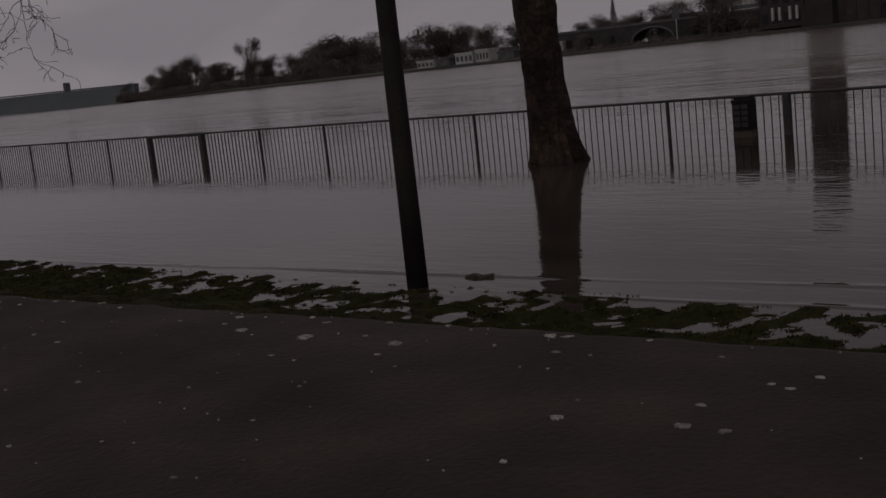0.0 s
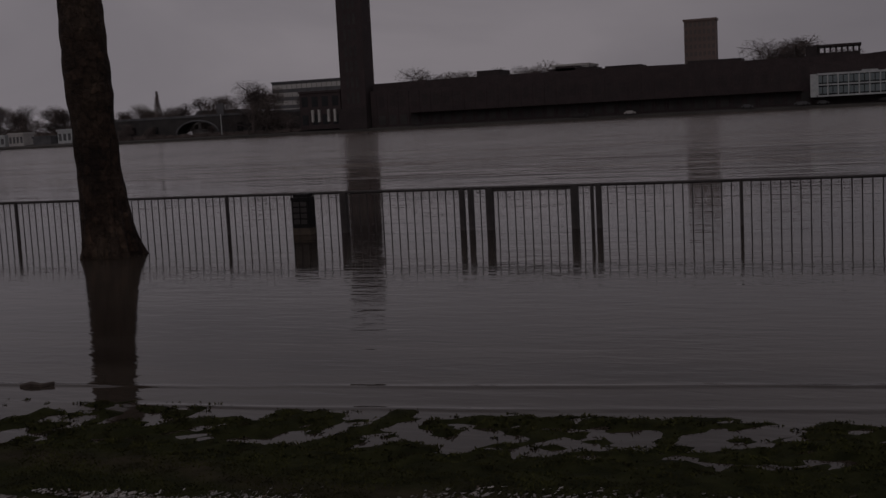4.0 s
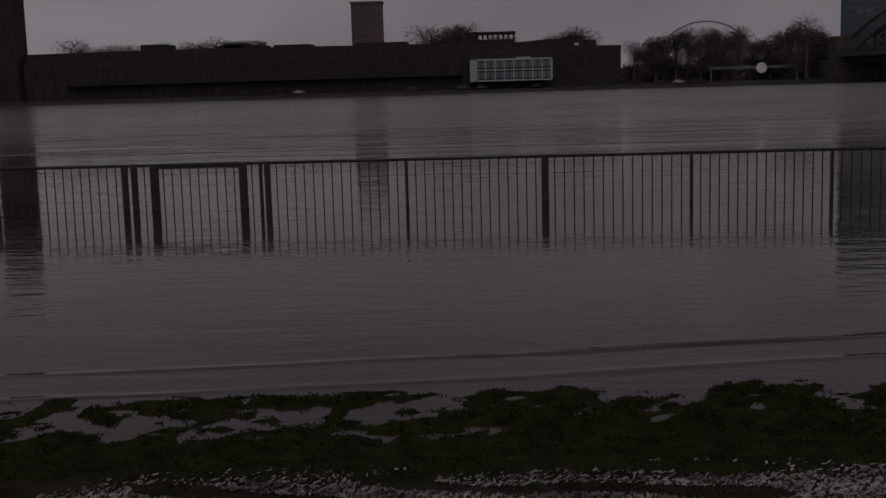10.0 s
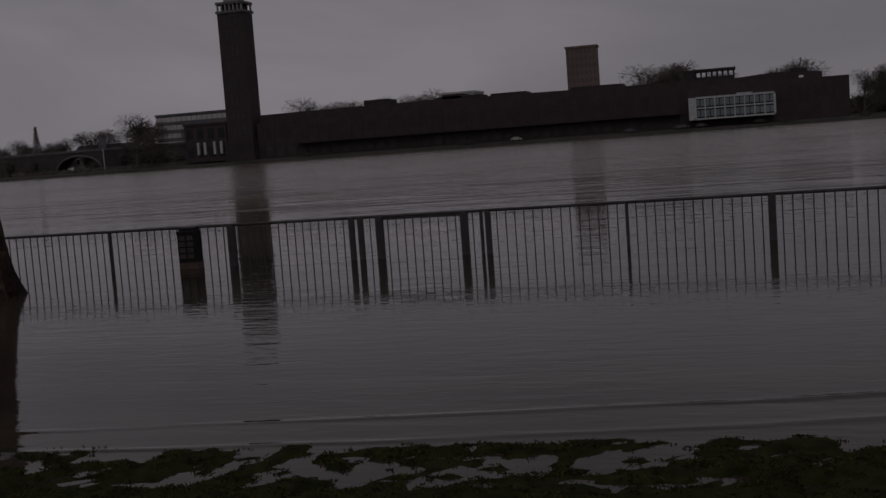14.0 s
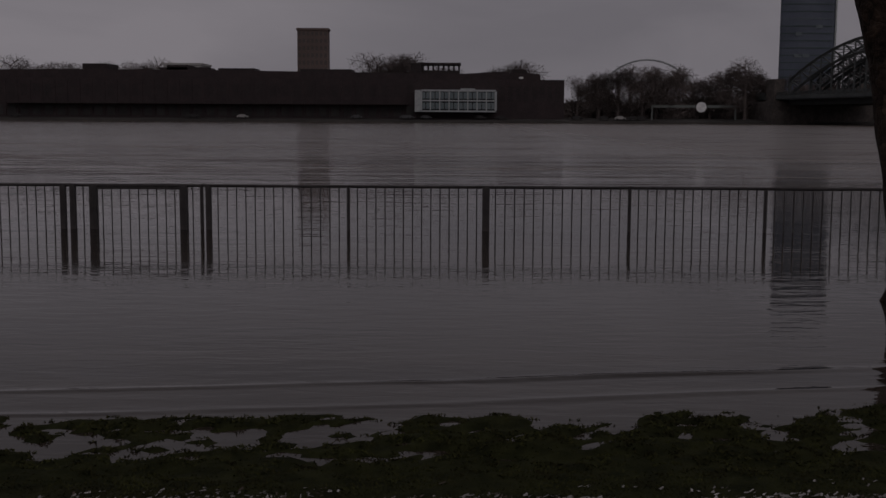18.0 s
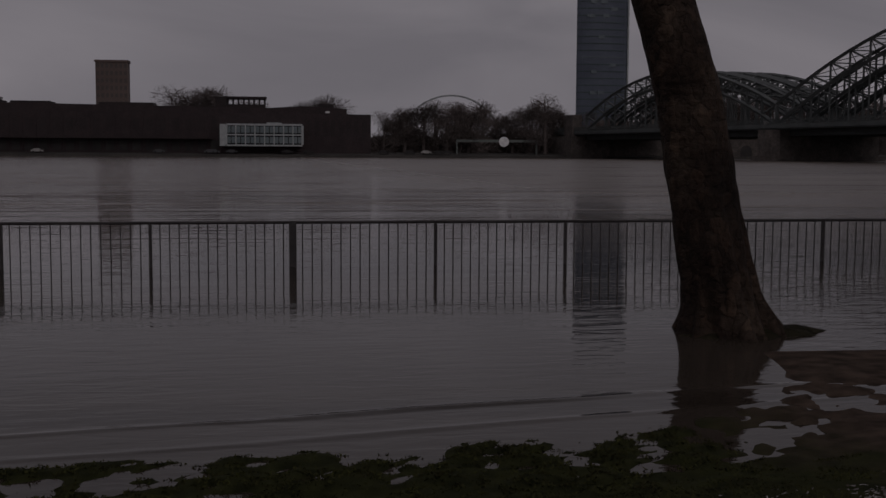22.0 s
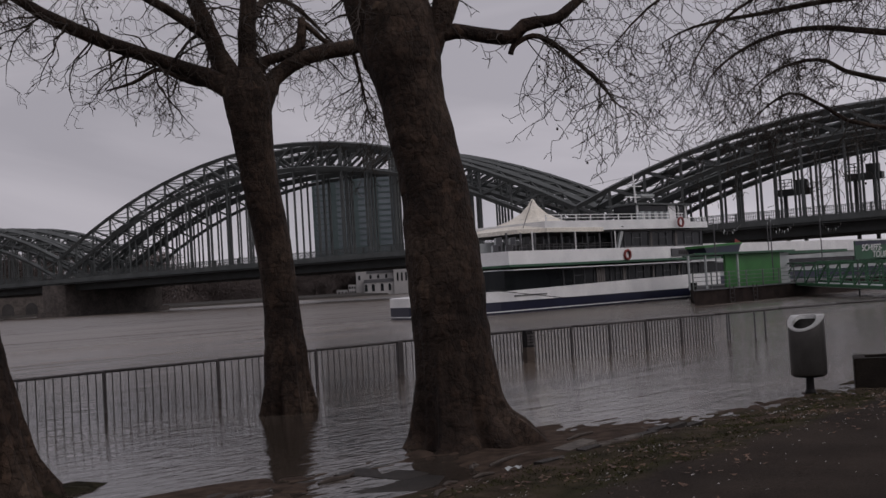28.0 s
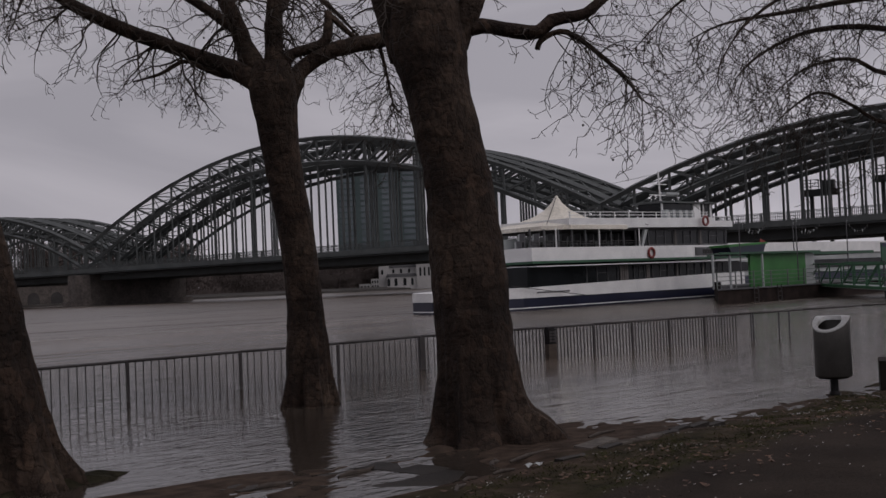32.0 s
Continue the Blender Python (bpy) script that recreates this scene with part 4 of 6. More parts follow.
# slim tree out in the water
plane_tree("slim forked plane tree standing in flood water", (10.83, 14.69, 0),
           [(0, 0, -0.5, 0.46), (0, 0, 0.0, 0.42), (0.0, 0, 0.35, 0.375), (0.0, 0, 0.75, 0.335), (-0.02, 0, 1.5, 0.285), (-0.10, 0.02, 2.65, 0.275), (-0.24, 0.06, 3.6, 0.275), (-0.33, 0.09, 4.35, 0.31), (-0.38, 0.1, 5.0, 0.38), (-0.40, 0.1, 5.4, 0.26)],
           [[(-0.50, 0.2, 5.05, 0.20), (-0.80, 0.5, 5.3, 0.155), (-1.19, 0.87, 5.54, 0.135), (-1.67, 1.22, 5.77, 0.125), (-2.08, 1.53, 5.97, 0.12), (-2.86, 2.1, 6.48, 0.10), (-3.8, 2.7, 7.3, 0.06)],
            [(-0.45, 0.2, 5.1, 0.20), (-0.60, 0.46, 5.6, 0.17), (-0.75, 0.55, 6.1, 0.155), (-0.95, 0.64, 6.7, 0.14), (-1.4, 0.7, 8.3, 0.09), (-1.8, 0.7, 10.0, 0.04)],
            [(-0.3, 0.12, 5.1, 0.20), (-0.27, 0.2, 5.6, 0.165), (-0.24, 0.19, 6.2, 0.16), (-0.1, 0.1, 7.6, 0.13), (0.2, 0, 9.6, 0.05)],
            [(-0.22, 0.05, 4.75, 0.20), (-0.05, 0.0, 5.1, 0.17), (0.10, -0.06, 5.32, 0.15), (0.40, -0.28, 5.57, 0.145), (0.77, -0.55, 5.69, 0.14), (1.25, -0.87, 5.80, 0.13), (2.6, -1.5, 6.4, 0.08)],
            [(-0.2, 0.1, 5.3, 0.11), (-0.05, 0.07, 5.54, 0.10), (0.17, -0.12, 5.63, 0.095), (0.37, -0.28, 5.74, 0.09), (0.43, -0.31, 5.95, 0.085), (0.44, -0.32, 6.22, 0.075)],
            [(0.46, -0.33, 6.15, 0.06), (0.55, -0.4, 6.05, 0.055), (0.66, -0.5, 5.9, 0.05), (0.78, -0.56, 5.8, 0.045)],
            [(-0.62, 0.4, 5.22, 0.075), (-0.95, 0.7, 5.26, 0.06), (-1.16, 0.85, 5.36, 0.05), (-1.4, 1.03, 5.48, 0.04), (-1.69, 1.24, 5.29, 0.03), (-2.04, 1.5, 5.17, 0.015)],
            [(-0.7, 0.5, 5.9, 0.09), (-1.6, 1.0, 6.6, 0.07), (-3.2, 1.6, 7.1, 0.05), (-4.8, 1.9, 7.0, 0.03), (-6.0, 2.2, 6.5, 0.012)],
            [(-0.2, 0.2, 6.2, 0.09), (0.6, 0.8, 6.8, 0.07), (1.8, 1.6, 7.0, 0.05), (3.0, 2.0, 6.5, 0.02)],
            [(1.1, -0.75, 5.7, 0.035), (1.25, -0.7, 5.35, 0.028), (1.38, -0.65, 5.0, 0.02), (1.5, -0.6, 4.6, 0.01)]], 3, 5, (0.9, 1.7), (3, 4, 5, 6), (9,), slim=0.88, droop=0.5)
# stout tree at the water's edge
plane_tree("stout plane tree with dark flaring roots on muddy ground", (9.47, 9.49, 0.0),
           [(0.13, -0.09, -0.3, 0.98), (0.10, -0.07, 0.0, 0.76), (0.05, -0.03, 0.35, 0.545), (0.0, -0.02, 0.85, 0.465), (-0.03, 0.02, 1.5, 0.43), (-0.05, 0.03, 2.1, 0.435), (-0.12, 0.08, 3.1, 0.385), (-0.24, 0.2, 4.0, 0.375), (-0.30, 0.26, 4.55, 0.44), (-0.32, 0.3, 4.9, 0.44), (-0.36, 0.3, 5.3, 0.34)],
           [[(-0.42, 0.42, 4.5, 0.27), (-0.52, 0.55, 5.0, 0.25), (-0.6, 0.65, 5.6, 0.235), (-0.8, 0.8, 7.2, 0.17), (-1.2, 0.9, 9.6, 0.06)],
            [(-0.26, 0.28, 4.6, 0.25), (-0.22, 0.3, 5.2, 0.23), (-0.15, 0.25, 6.6, 0.19), (0.2, 0.2, 9.0, 0.08)],
            [(-0.12, 0.15, 4.45, 0.20), (0.02, 0.0, 4.85, 0.155), (0.12, -0.09, 5.15, 0.145), (0.4, -0.3, 6.2, 0.11), (0.8, -0.5, 8.0, 0.05)],
            [(0.02, 0.0, 4.76, 0.10), (0.22, -0.16, 4.80, 0.088), (0.45, -0.34, 4.74, 0.085), (0.68, -0.56, 4.70, 0.085), (0.82, -0.68, 4.84, 0.08), (1.05, -0.91, 4.88, 0.07), (1.2, -1.05, 5.0, 0.06), (2.0, -1.6, 5.8, 0.03)],
            [(0.68, -0.55, 4.50, 0.032), (0.73, -0.59, 4.62, 0.034), (0.90, -0.76, 4.70, 0.032), (1.08, -0.94, 4.55, 0.030), (1.34, -1.2, 4.20, 0.024), (1.5, -1.37, 3.9, 0.012)]], 3, 8, (0.6, 1.3), (2, 3))
# tree beyond the lamp post, in the water
plane_tree("plane tree trunk rising straight out of the flood water", (-11.2, 15.3, 0),
           [(0, 0, -0.5, 0.56), (0, 0, 0.0, 0.47), (-0.02, 0, 0.4, 0.395), (-0.06, 0, 0.9, 0.36), (-0.10, 0, 1.7, 0.335), (-0.13, 0, 2.3, 0.345), (-0.16, 0, 2.8, 0.36), (-0.2, 0, 4.2, 0.33), (-0.25, 0, 5.6, 0.30)],
           [[(-0.2, 0, 5.4, 0.2), (-1.2, 0.3, 6.8, 0.15), (-2.6, 0.5, 8.0, 0.06)], [(-0.2, 0, 5.4, 0.2), (0.6, 0.3, 6.8, 0.15), (1.6, 0.5, 8.2, 0.06)]], 1, 11)
# tree beside the path whose crown hangs over the water
plane_tree("plane tree whose bare twiggy crown hangs over the path", (20.4, 5.4, 0.05),
           [(0, 0, -0.3, 0.75), (0, 0, 0.0, 0.6), (0, 0, 0.5, 0.44), (0, 0, 1.5, 0.38), (0, 0, 3.0, 0.36), (0.05, 0, 4.3, 0.36), (0.1, 0, 5.3, 0.28)],
           [[(0, 0, 4.4, 0.18), (-1.5, 1.2, 5.0, 0.11), (-3.5, 2.5, 5.3, 0.075), (-3.85, 3.2, 5.42, 0.065), (-4.1, 3.75, 5.35, 0.05), (-4.35, 4.25, 5.1, 0.035), (-4.5, 4.55, 4.8, 0.015)],
            [(0, 0, 4.0, 0.16), (-1.6, 1.2, 4.2, 0.09), (-3.5, 2.5, 4.6, 0.06), (-3.75, 2.9, 4.87, 0.05), (-3.9, 3.25, 4.92, 0.04), (-4.1, 3.65, 4.8, 0.03), (-4.3, 4.0, 4.5, 0.012)],
            [(0, 0, 3.6, 0.15), (-1.8, 1.2, 3.55, 0.08), (-3.55, 2.5, 3.85, 0.055), (-3.75, 2.95, 4.15, 0.045), (-3.95, 3.4, 4.45, 0.035), (-4.15, 3.75, 4.28, 0.025), (-4.3, 4.1, 3.97, 0.012)],
            [(0, 0, 4.8, 0.2), (-1.5, 1.2, 5.8, 0.12), (-3.5, 2.5, 5.8, 0.08), (-4.1, 3.75, 5.75, 0.055), (-4.5, 4.7, 5.7, 0.035), (-4.75, 5.2, 5.5, 0.012)],
            [(0, 0, 5.0, 0.2), (-1.2, 1.4, 6.6, 0.14), (-3.0, 3.2, 7.2, 0.09), (-4.6, 5.2, 7.0, 0.04), (-5.2, 6.4, 6.4, 0.015)],
            [(0, 0, 4.9, 0.2), (-0.8, 1.0, 6.2, 0.14), (-2.2, 2.2, 6.4, 0.09), (-3.4, 3.0, 6.2, 0.05), (-4.6, 3.6, 6.3, 0.02)],
            [(0, 0, 5.1, 0.16), (-2.2, 1.6, 6.3, 0.10), (-4.6, 3.2, 6.5, 0.06), (-6.0, 4.2, 5.9, 0.035), (-6.7, 4.8, 5.1, 0.012)],
            [(0, 0, 5.0, 0.16), (-3.0, 1.6, 6.2, 0.09), (-5.0, 2.6, 5.9, 0.05), (-6.1, 3.2, 5.3, 0.03), (-6.5, 3.5, 4.7, 0.012)],
            [(0, 0, 5.1, 0.22), (0.3, 0.3, 7.5, 0.16), (0.4, 0.6, 10, 0.06)]], 2, 14, (0.9, 1.9), slim=0.62, droop=0.55)
# tree upstream of the lamp post, only its hanging twigs come into view
plane_tree("plane tree with drooping twigs and seed balls by the path", (-21.2, 8.4, 0),
           [(0, 0, -0.3, 0.7), (0, 0, 0.0, 0.55), (0, 0, 0.6, 0.40), (0, 0, 2.0, 0.36), (0, 0, 4.2, 0.34), (0, 0, 5.2, 0.3)],
           [[(0, 0, 4.8, 0.2), (1.6, -0.2, 6.0, 0.14), (3.4, 0.2, 5.8, 0.07), (4.8, 0.5, 4.8, 0.03), (5.3, 0.6, 3.9, 0.012)], [(0, 0, 4.9, 0.2), (-0.6, 0.6, 6.6, 0.14), (-1.2, 1.0, 8.4, 0.05)]], 1, 21)


def far_tree_protos():
    out = []
    for v in range(5):
        rng = random.Random(40 + v)
        trunk = Soup().tube([(0, 0, -0.5), (0, 0, 2.5), (0.2, 0, 5), (0.3, 0, 7.5)], [0.3, 0.22, 0.17, 0.1], 6).mesh("trunk", FARTWIG)
        crown = Soup()
        lobes = [(Vector((rng.gauss(0, 1.5), rng.gauss(0, 1.5), rng.uniform(2.2, 8.6))), rng.uniform(1.5, 2.6)) for _ in range(13)]
        for c, r in lobes:
            crown.tube([(0.1, 0, max(1.2, c.z - 3.5)), tuple(c)], [0.10, 0.06], 3, cap=False)
            for _ in range(7):
                o = Vector((rng.gauss(0, 1), rng.gauss(0, 1), rng.gauss(0.3, 0.8))).normalized() * r
                crown.tube([tuple(c), tuple(c + o * 0.5 + Vector((rng.gauss(0, 0.15), 0, 0.15))), tuple(c + o)], [0.06, 0.045, 0.025], 3, cap=False)
            for _ in range(620):
                o = c + Vector((rng.gauss(0, 1), rng.gauss(0, 1), rng.gauss(0, 1))).normalized() * r * 0.85 * rng.random() ** 0.45
                e = ((o - Vector((0.1, 0, 2.0))).normalized() * 0.5 + Vector((rng.gauss(0, 0.8), rng.gauss(0, 0.8), rng.gauss(0.1, 0.7)))).normalized() * rng.uniform(0.2, 0.6)
                w = rng.uniform(0.015, 0.032)
                sd = e.cross(Vector((rng.gauss(0, 1), rng.gauss(0, 1), 0.3))).normalized() * w
                k = len(crown.v)
                crown.v += [tuple(o - sd), tuple(o + sd), tuple(o + e)]
                crown.f.append((k, k + 1, k + 2))
        out.append((trunk, crown.mesh("crown", FARTWIG)))
    return out


FAR = far_tree_protos()


def far_tree(x, y, z, h, v, wide=1.0, label="bare winter tree on the far bank", group="far bank trees"):
    t = new("far_tree")
    h *= 1.1
    t.matrix_world = pose(x, y, z, 0, 0, (v * 77) % 360) @ Matrix.Diagonal((h / 11 * wide, h / 11 * wide, h / 11, 1))
    tagged(t, label, "tree", group)
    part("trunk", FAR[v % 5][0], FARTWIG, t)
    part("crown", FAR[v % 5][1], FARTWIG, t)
    return t


def thicket(x0, x1, y, z0, h, count, seed):
    r = random.Random(seed)
    s = Soup()
    for _ in range(count):
        x, f = r.uniform(x0, x1), r.random() ** 1.4
        top = h * (0.75 + 0.35 * noise.noise(Vector((x * 0.08, seed, 0))))
        o = Vector((x, y + r.uniform(-3, 3), z0 + f * top))
        e = Vector((r.gauss(0, 0.8), r.gauss(0, 0.7), r.uniform(0.5, 2.2)))
        sd = Vector((r.uniform(0.2, 0.6), r.uniform(-0.1, 0.1), 0))
        k = len(s.v)
        s.v += [tuple(o - sd), tuple(o + sd), tuple(o + e)]
        s.f.append((k, k + 1, k + 2))
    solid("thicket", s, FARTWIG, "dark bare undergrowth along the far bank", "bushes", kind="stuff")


thicket(43, 133, 452, 2, 7, 8000, 1)
thicket(-335, -224, 441, 0.5, 1.6, 4000, 2)
thicket(-815, -340, 500, 1.5, 6.5, 34000, 3)
thicket(130, 470, 461, 1, 17, 48000, 4)
thicket(470, 1100, 430, 0.5, 17, 40000, 6)
rng = random.Random(77)
# right of the exhibition hall, then left of its tower, then down the river
for i in range(19):
    x = 47 + i * 4.4 + rng.uniform(-1.2, 1.2)
    h = lerp_table([(45, 15), (53, 18), (62, 16), (75, 21), (86, 19), (100, 15), (111, 19), (125, 17)], x) * rng.uniform(0.95, 1.28) - 1
    far_tree(x, 448 + rng.uniform(-5, 14), 2, h, i, 1.25)
for i in range(52):
    x = -800 + i * 9.3 + rng.uniform(-3, 3)
    h = lerp_table([(-805, 14), (-760, 20), (-714, 29), (-690, 20), (-660, 16), (-640, 20), (-600, 18), (-575, 28), (-545, 30), (-520, 17), (-480, 27), (-440, 22), (-400, 19), (-350, 16)], x) * rng.uniform(0.85, 1.1)
    far_tree(x, 506 + rng.uniform(0, 22), 1.5, h, i + 1, rng.uniform(1.1, 1.9))
far_tree(-634, 498, 1.5, 36, 2, 0.8, "tall lone bare tree on the far bank")
for i, (x, h) in enumerate(((-186, 23.5), (-177, 23.5), (-168, 23), (-140, 23.5), (-132, 22.3), (-34, 25), (-27, 28.5), (-20, 27), (-3, 22), (22, 22), (30, 22))):
    far_tree(x, 485, 2, h * 1.05, i, 1.5, "bare treetop rising behind the exhibition hall")


# ---- exhibition hall, tower, glass box ----
def hall():
    t = thing("exhibition_hall", (0, 440, 2), "long dark brick exhibition hall on the far bank", "hall")
    wall = Soup().box(-190, 42, 0, 40, -1, 14.5)
    front = part("wall", wall, BRICK, t)
    up = Soup()
    up.prism([(-190, 14.5), (33, 14.5), (33, 16.6), (16, 17.6), (2, 16.7), (-62, 17.4), (-97, 17.8), (-143, 17.9), (-190, 17.6)], 3, 36)
    part("roof", up, BRICK, t)
    for x0, x1, z1 in ((-144.9, -134.9, 20.2), (-115, -96, 18.9), (-17, -13, 20.8), (-92, -78, 18.6), (-60, -40, 18.4), (16.5, 33, 16.9), (22, 28, 18.6), (-112, -104, 19.8)):
        part("roof_block", Soup().box(x0, x1, 6, 20, 14, z1), BRICK2, t)
    part("roof_block", Soup().box(-13, 2, 8, 20, 14.4, 18.2), BRICK2, t)
    for i in range(8):
        part("pillar", Soup().box(-12.7 + i * 2.0, -12.0 + i * 2.0, 8, 9, 18.2, 20.4), BRICK2, t)
    part("colonnade_roof", Soup().box(-14, 2.4, 7.5, 20, 20.4, 21.2), BRICK2, t)
    part("canopy", Soup().box(-172, -18, -4, 0, 4.75, 5.0), BRICK, t)
    for i in range(36):
        x = -188 + i * 4.8
        part("pier", Soup().box(x, x + 0.7, -0.35, 0, -1, 13.8), BRICK, front)
        part("window", Soup().box(x + 1.6, x + 4.1, -0.06, 0.3, 7.6, 12.2), BRICK2, front)
        part("window", Soup().box(x + 1.4, x + 4.3, -0.06, 0.3, 0.3, 4.2), DARKWALL, front)
    for i in range(8):
        x = 17.5 + i * 3.0
        part("window", Soup().box(x, x + 1.8, -0.06, 0.3, 6.0, 12), BRICK2, front)
    part("lamp", Soup().box(24.6, 26.2, -0.4, 0, 14.9, 15.6), WHITE, t)


hall()


def glass_box():
    t = thing("glass_box", (-12.7, 434, 2), "white framed two-storey glass box on a brick hall", "glazed pavilion")
    glazing = part("glazing", Soup().box(0.2, 28.0, 0.5, 6, 2.4, 10.2), DARKGLASS, t)
    part("top_beam", Soup().box(0, 28.3, 0, 6, 9.8, 10.5), WHITEMETAL, t)
    part("middle_beam", Soup().box(0, 28.3, 0, 0.6, 6.1, 6.6), WHITEMETAL, t)
    part("bottom_beam", Soup().box(0, 28.3, 0, 6, 2.1, 2.7), WHITEMETAL, t)
    for i in range(9):
        x = i * 28.3 / 8
        w = 0.4 if i in (0, 8) else 0.2
        part("mullion", Soup().box(x - w, x + w, 0, 0.6, 2.7, 9.8), WHITEMETAL, glazing)
    for i in range(16):
        x = (i + 0.5) * 28.3 / 16
        for z in (2.7, 6.6):
            part("pane", Soup().box(x - 0.75, x + 0.75, 0.3, 0.36, z + 0.5, z + 2.9), BLUEGLASS2, glazing)
    part("left_wall", Soup().box(-2.4, -0.4, 0, 6, 2.1, 10.3), WHITEMETAL, t)
    part("roof_light", Soup().box(15, 20.5, 1, 4, 10.5, 11.0), WHITEMETAL, t)


glass_box()


def tower():
    t = thing("brick_tower", (-196.9, 438, 2), "tall square dark brick tower with a pale open crown", "tower")
    shaft = part("shaft", Soup().box(-5.6, 5.6, 0, 10, -1, 60.0), BRICK, t)
    part("base", Soup().box(-6.4, 6.4, -2.0, 11, -1, 8), BRICK2, t)
    for j in range(8):
        for c in (-2.2, 0, 2.2):
            part("slit_window", Soup().box(c - 0.55, c + 0.55, -0.08, 0.2, 10 + j * 6.5, 14.4 + j * 6.5), DARKWALL, shaft)
    part("belt", Soup().box(-6.1, 6.1, -0.5, 10.5, 60.0, 61.0), SLATE, t)
    core = part("crown_core", Soup().box(-4.4, 4.4, 1.3, 8.7, 61.0, 63.6), DARKWALL, t)
    for i in range(7):
        for y in (0.0, 9.2):
            x = -5.3 + i * 10.6 / 6
            part("crown_pillar", Soup().box(x - 0.3, x + 0.3, y, y + 0.8, 61.0, 63.6), CONCRETE, core)
    part("crown_roof", Soup().box(-5.9, 5.9, -0.4, 10.4, 63.6, 64.6), SLATE, t)
    part("lantern", Soup().box(-3.4, 3.4, 2.5, 7.5, 64.6, 66.2), CONCRETE, t)


tower()


def slab_block(name, x0, x1, y, z0, z1, mat, label, rows, cols, glass=DARKGLASS, depth=18, frac=0.6):
    t = thing(name, (x0, y, z0), label, "office building")
    w, h = x1 - x0, z1 - z0
    wall = part("wall", Soup().box(0, w, 0, depth, 0, h), mat, t)
    for r in range(rows):
        zz = (r + 0.25) * h / rows
        for c in range(cols):
            xx = (c + (1 - frac) / 2) * w / cols
            part("window", Soup().box(xx, xx + frac * w / cols, -0.07, 0.2, zz, zz + 0.55 * h / rows), glass, wall)
    part("parapet", Soup().box(-0.4, w + 0.4, -0.4, depth + 0.4, h, h + 0.9), mat, t)
    return t


slab_block("office_slab", -68.5, -55.3, 500, 2, 39.4, BEIGE, "beige high-rise office slab behind the hall", 12, 7, BEIGE2, 8)
slab_block("low_office", -300, -258, 560, 2, 28, SLATE, "long low grey office block with pale window bands", 6, 14, PALEWALL, 18, 0.9)
slab_block("low_office", -122, -106, 480, 2, 23.2, PALEWALL, "pale roof block behind the hall", 1, 5, SLATE)
annex = slab_block("hall_annex", -222, -203, 438, 2, 17.3, BRICK, "dark brick wing beside the tower", 2, 4)
for i, x in enumerate((6.2, 9.2, 13.6, 16.6)):
    part("column", Soup().box(x - 0.45, x + 0.45, -1.2, -0.1, 3.0, 8.2), PALEWALL, annex)


def viaduct():
    t = thing("viaduct", (-290, 446, 2), "low dark stone viaduct with a bright arch opening", "viaduct")
    n = 16
    hole = [(12 - 11 * math.cos(math.pi * k / n), 0.6 + 6.0 * math.sin(math.pi * k / n)) for k in range(n + 1)]
    part("wall", Soup().prism([(-46, -2), (1, -2)] + hole + [(23, -2), (68, -2), (68, 8.2), (-46, 8.2)], 0, 8), DARKWALL, t)
    part("parapet", Soup().box(-46, 68, -0.3, 0.2, 8.2, 9.2), SLATE, t)
    part("arch_ring", Soup().tube([(x, -0.1, z) for x, z in hole], [0.5] * (n + 1), 6), SLATE, t)
    for x in (-34, -22, -10, 34, 46, 58):
        part("niche", Soup().box(x - 1.6, x + 1.6, -0.08, 0.3, 0.5, 5.0), BLACK, t)
    h = thing("white_house", (-296, 470, 2), "white gabled house seen through the viaduct arch", "house")
    part("wall", Soup().box(0, 30, 0, 10, -1, 7.6), ABBEYWALL, h)
    part("roof", Soup().prism([(-0.6, 7.6), (30.6, 7.6), (26, 11.5), (4, 11.5)], 0, 10), SLATE, h)
    for k in range(7):
        part("window", Soup().box(2 + k * 4.0, 3.6 + k * 4.0, -0.1, 0.2, 3.2, 5.4), DARKGLASS, h)
    m = thing("signal_mast", (-262, 440, 2), "pale slim signal mast with a square board", "mast")
    part("pole", Soup().tube([(0, 0, -1), (0, 0, 9)], [0.25, 0.2], 8), WHITEMETAL, m)
    part("board", Soup().box(-1.8, 1.8, -0.15, 0.15, 8.4, 13.6), SLATE, m)
    sp = thing("conifer", (-306, 458, 2), "slim pointed dark conifer on the far bank", "tree")
    part("trunk", Soup().tube([(0, 0, -1), (0, 0, 20)], [0.4, 0.05], 6), FARTWIG, sp)
    r = random.Random(8)
    cr = Soup()
    for _ in range(1500):
        f = r.random() ** 0.8
        a, rad = r.uniform(0, 6.283), (1 - f) * 4.2 * r.random() ** 0.5
        o = Vector((math.cos(a) * rad, math.sin(a) * rad, 2 + f * 19))
        e = Vector((r.gauss(0, 0.5), r.gauss(0, 0.5), r.uniform(0.3, 1.1)))
        sd = Vector((r.uniform(0.08, 0.16), 0, 0))
        k = len(cr.v)
        cr.v += [tuple(o - sd), tuple(o + sd), tuple(o + e)]
        cr.f.append((k, k + 1, k + 2))
    part("crown", cr, FARTWIG, sp)
    for k, (x, y, hh) in enumerate(((-318, 462, 17), (-297, 462, 18), (-283, 466, 20), (-276, 462, 20.5), (-261, 466, 21), (-246, 440, 23), (-240, 441, 22), (-229, 462, 19), (-312, 441, 9), (-268, 441, 5), (-232, 441, 9), (-300, 441, 7))):
        far_tree(x, y, 1, hh, k, 1.35, "rounded bare tree beside the viaduct", "trees by the viaduct")


viaduct()


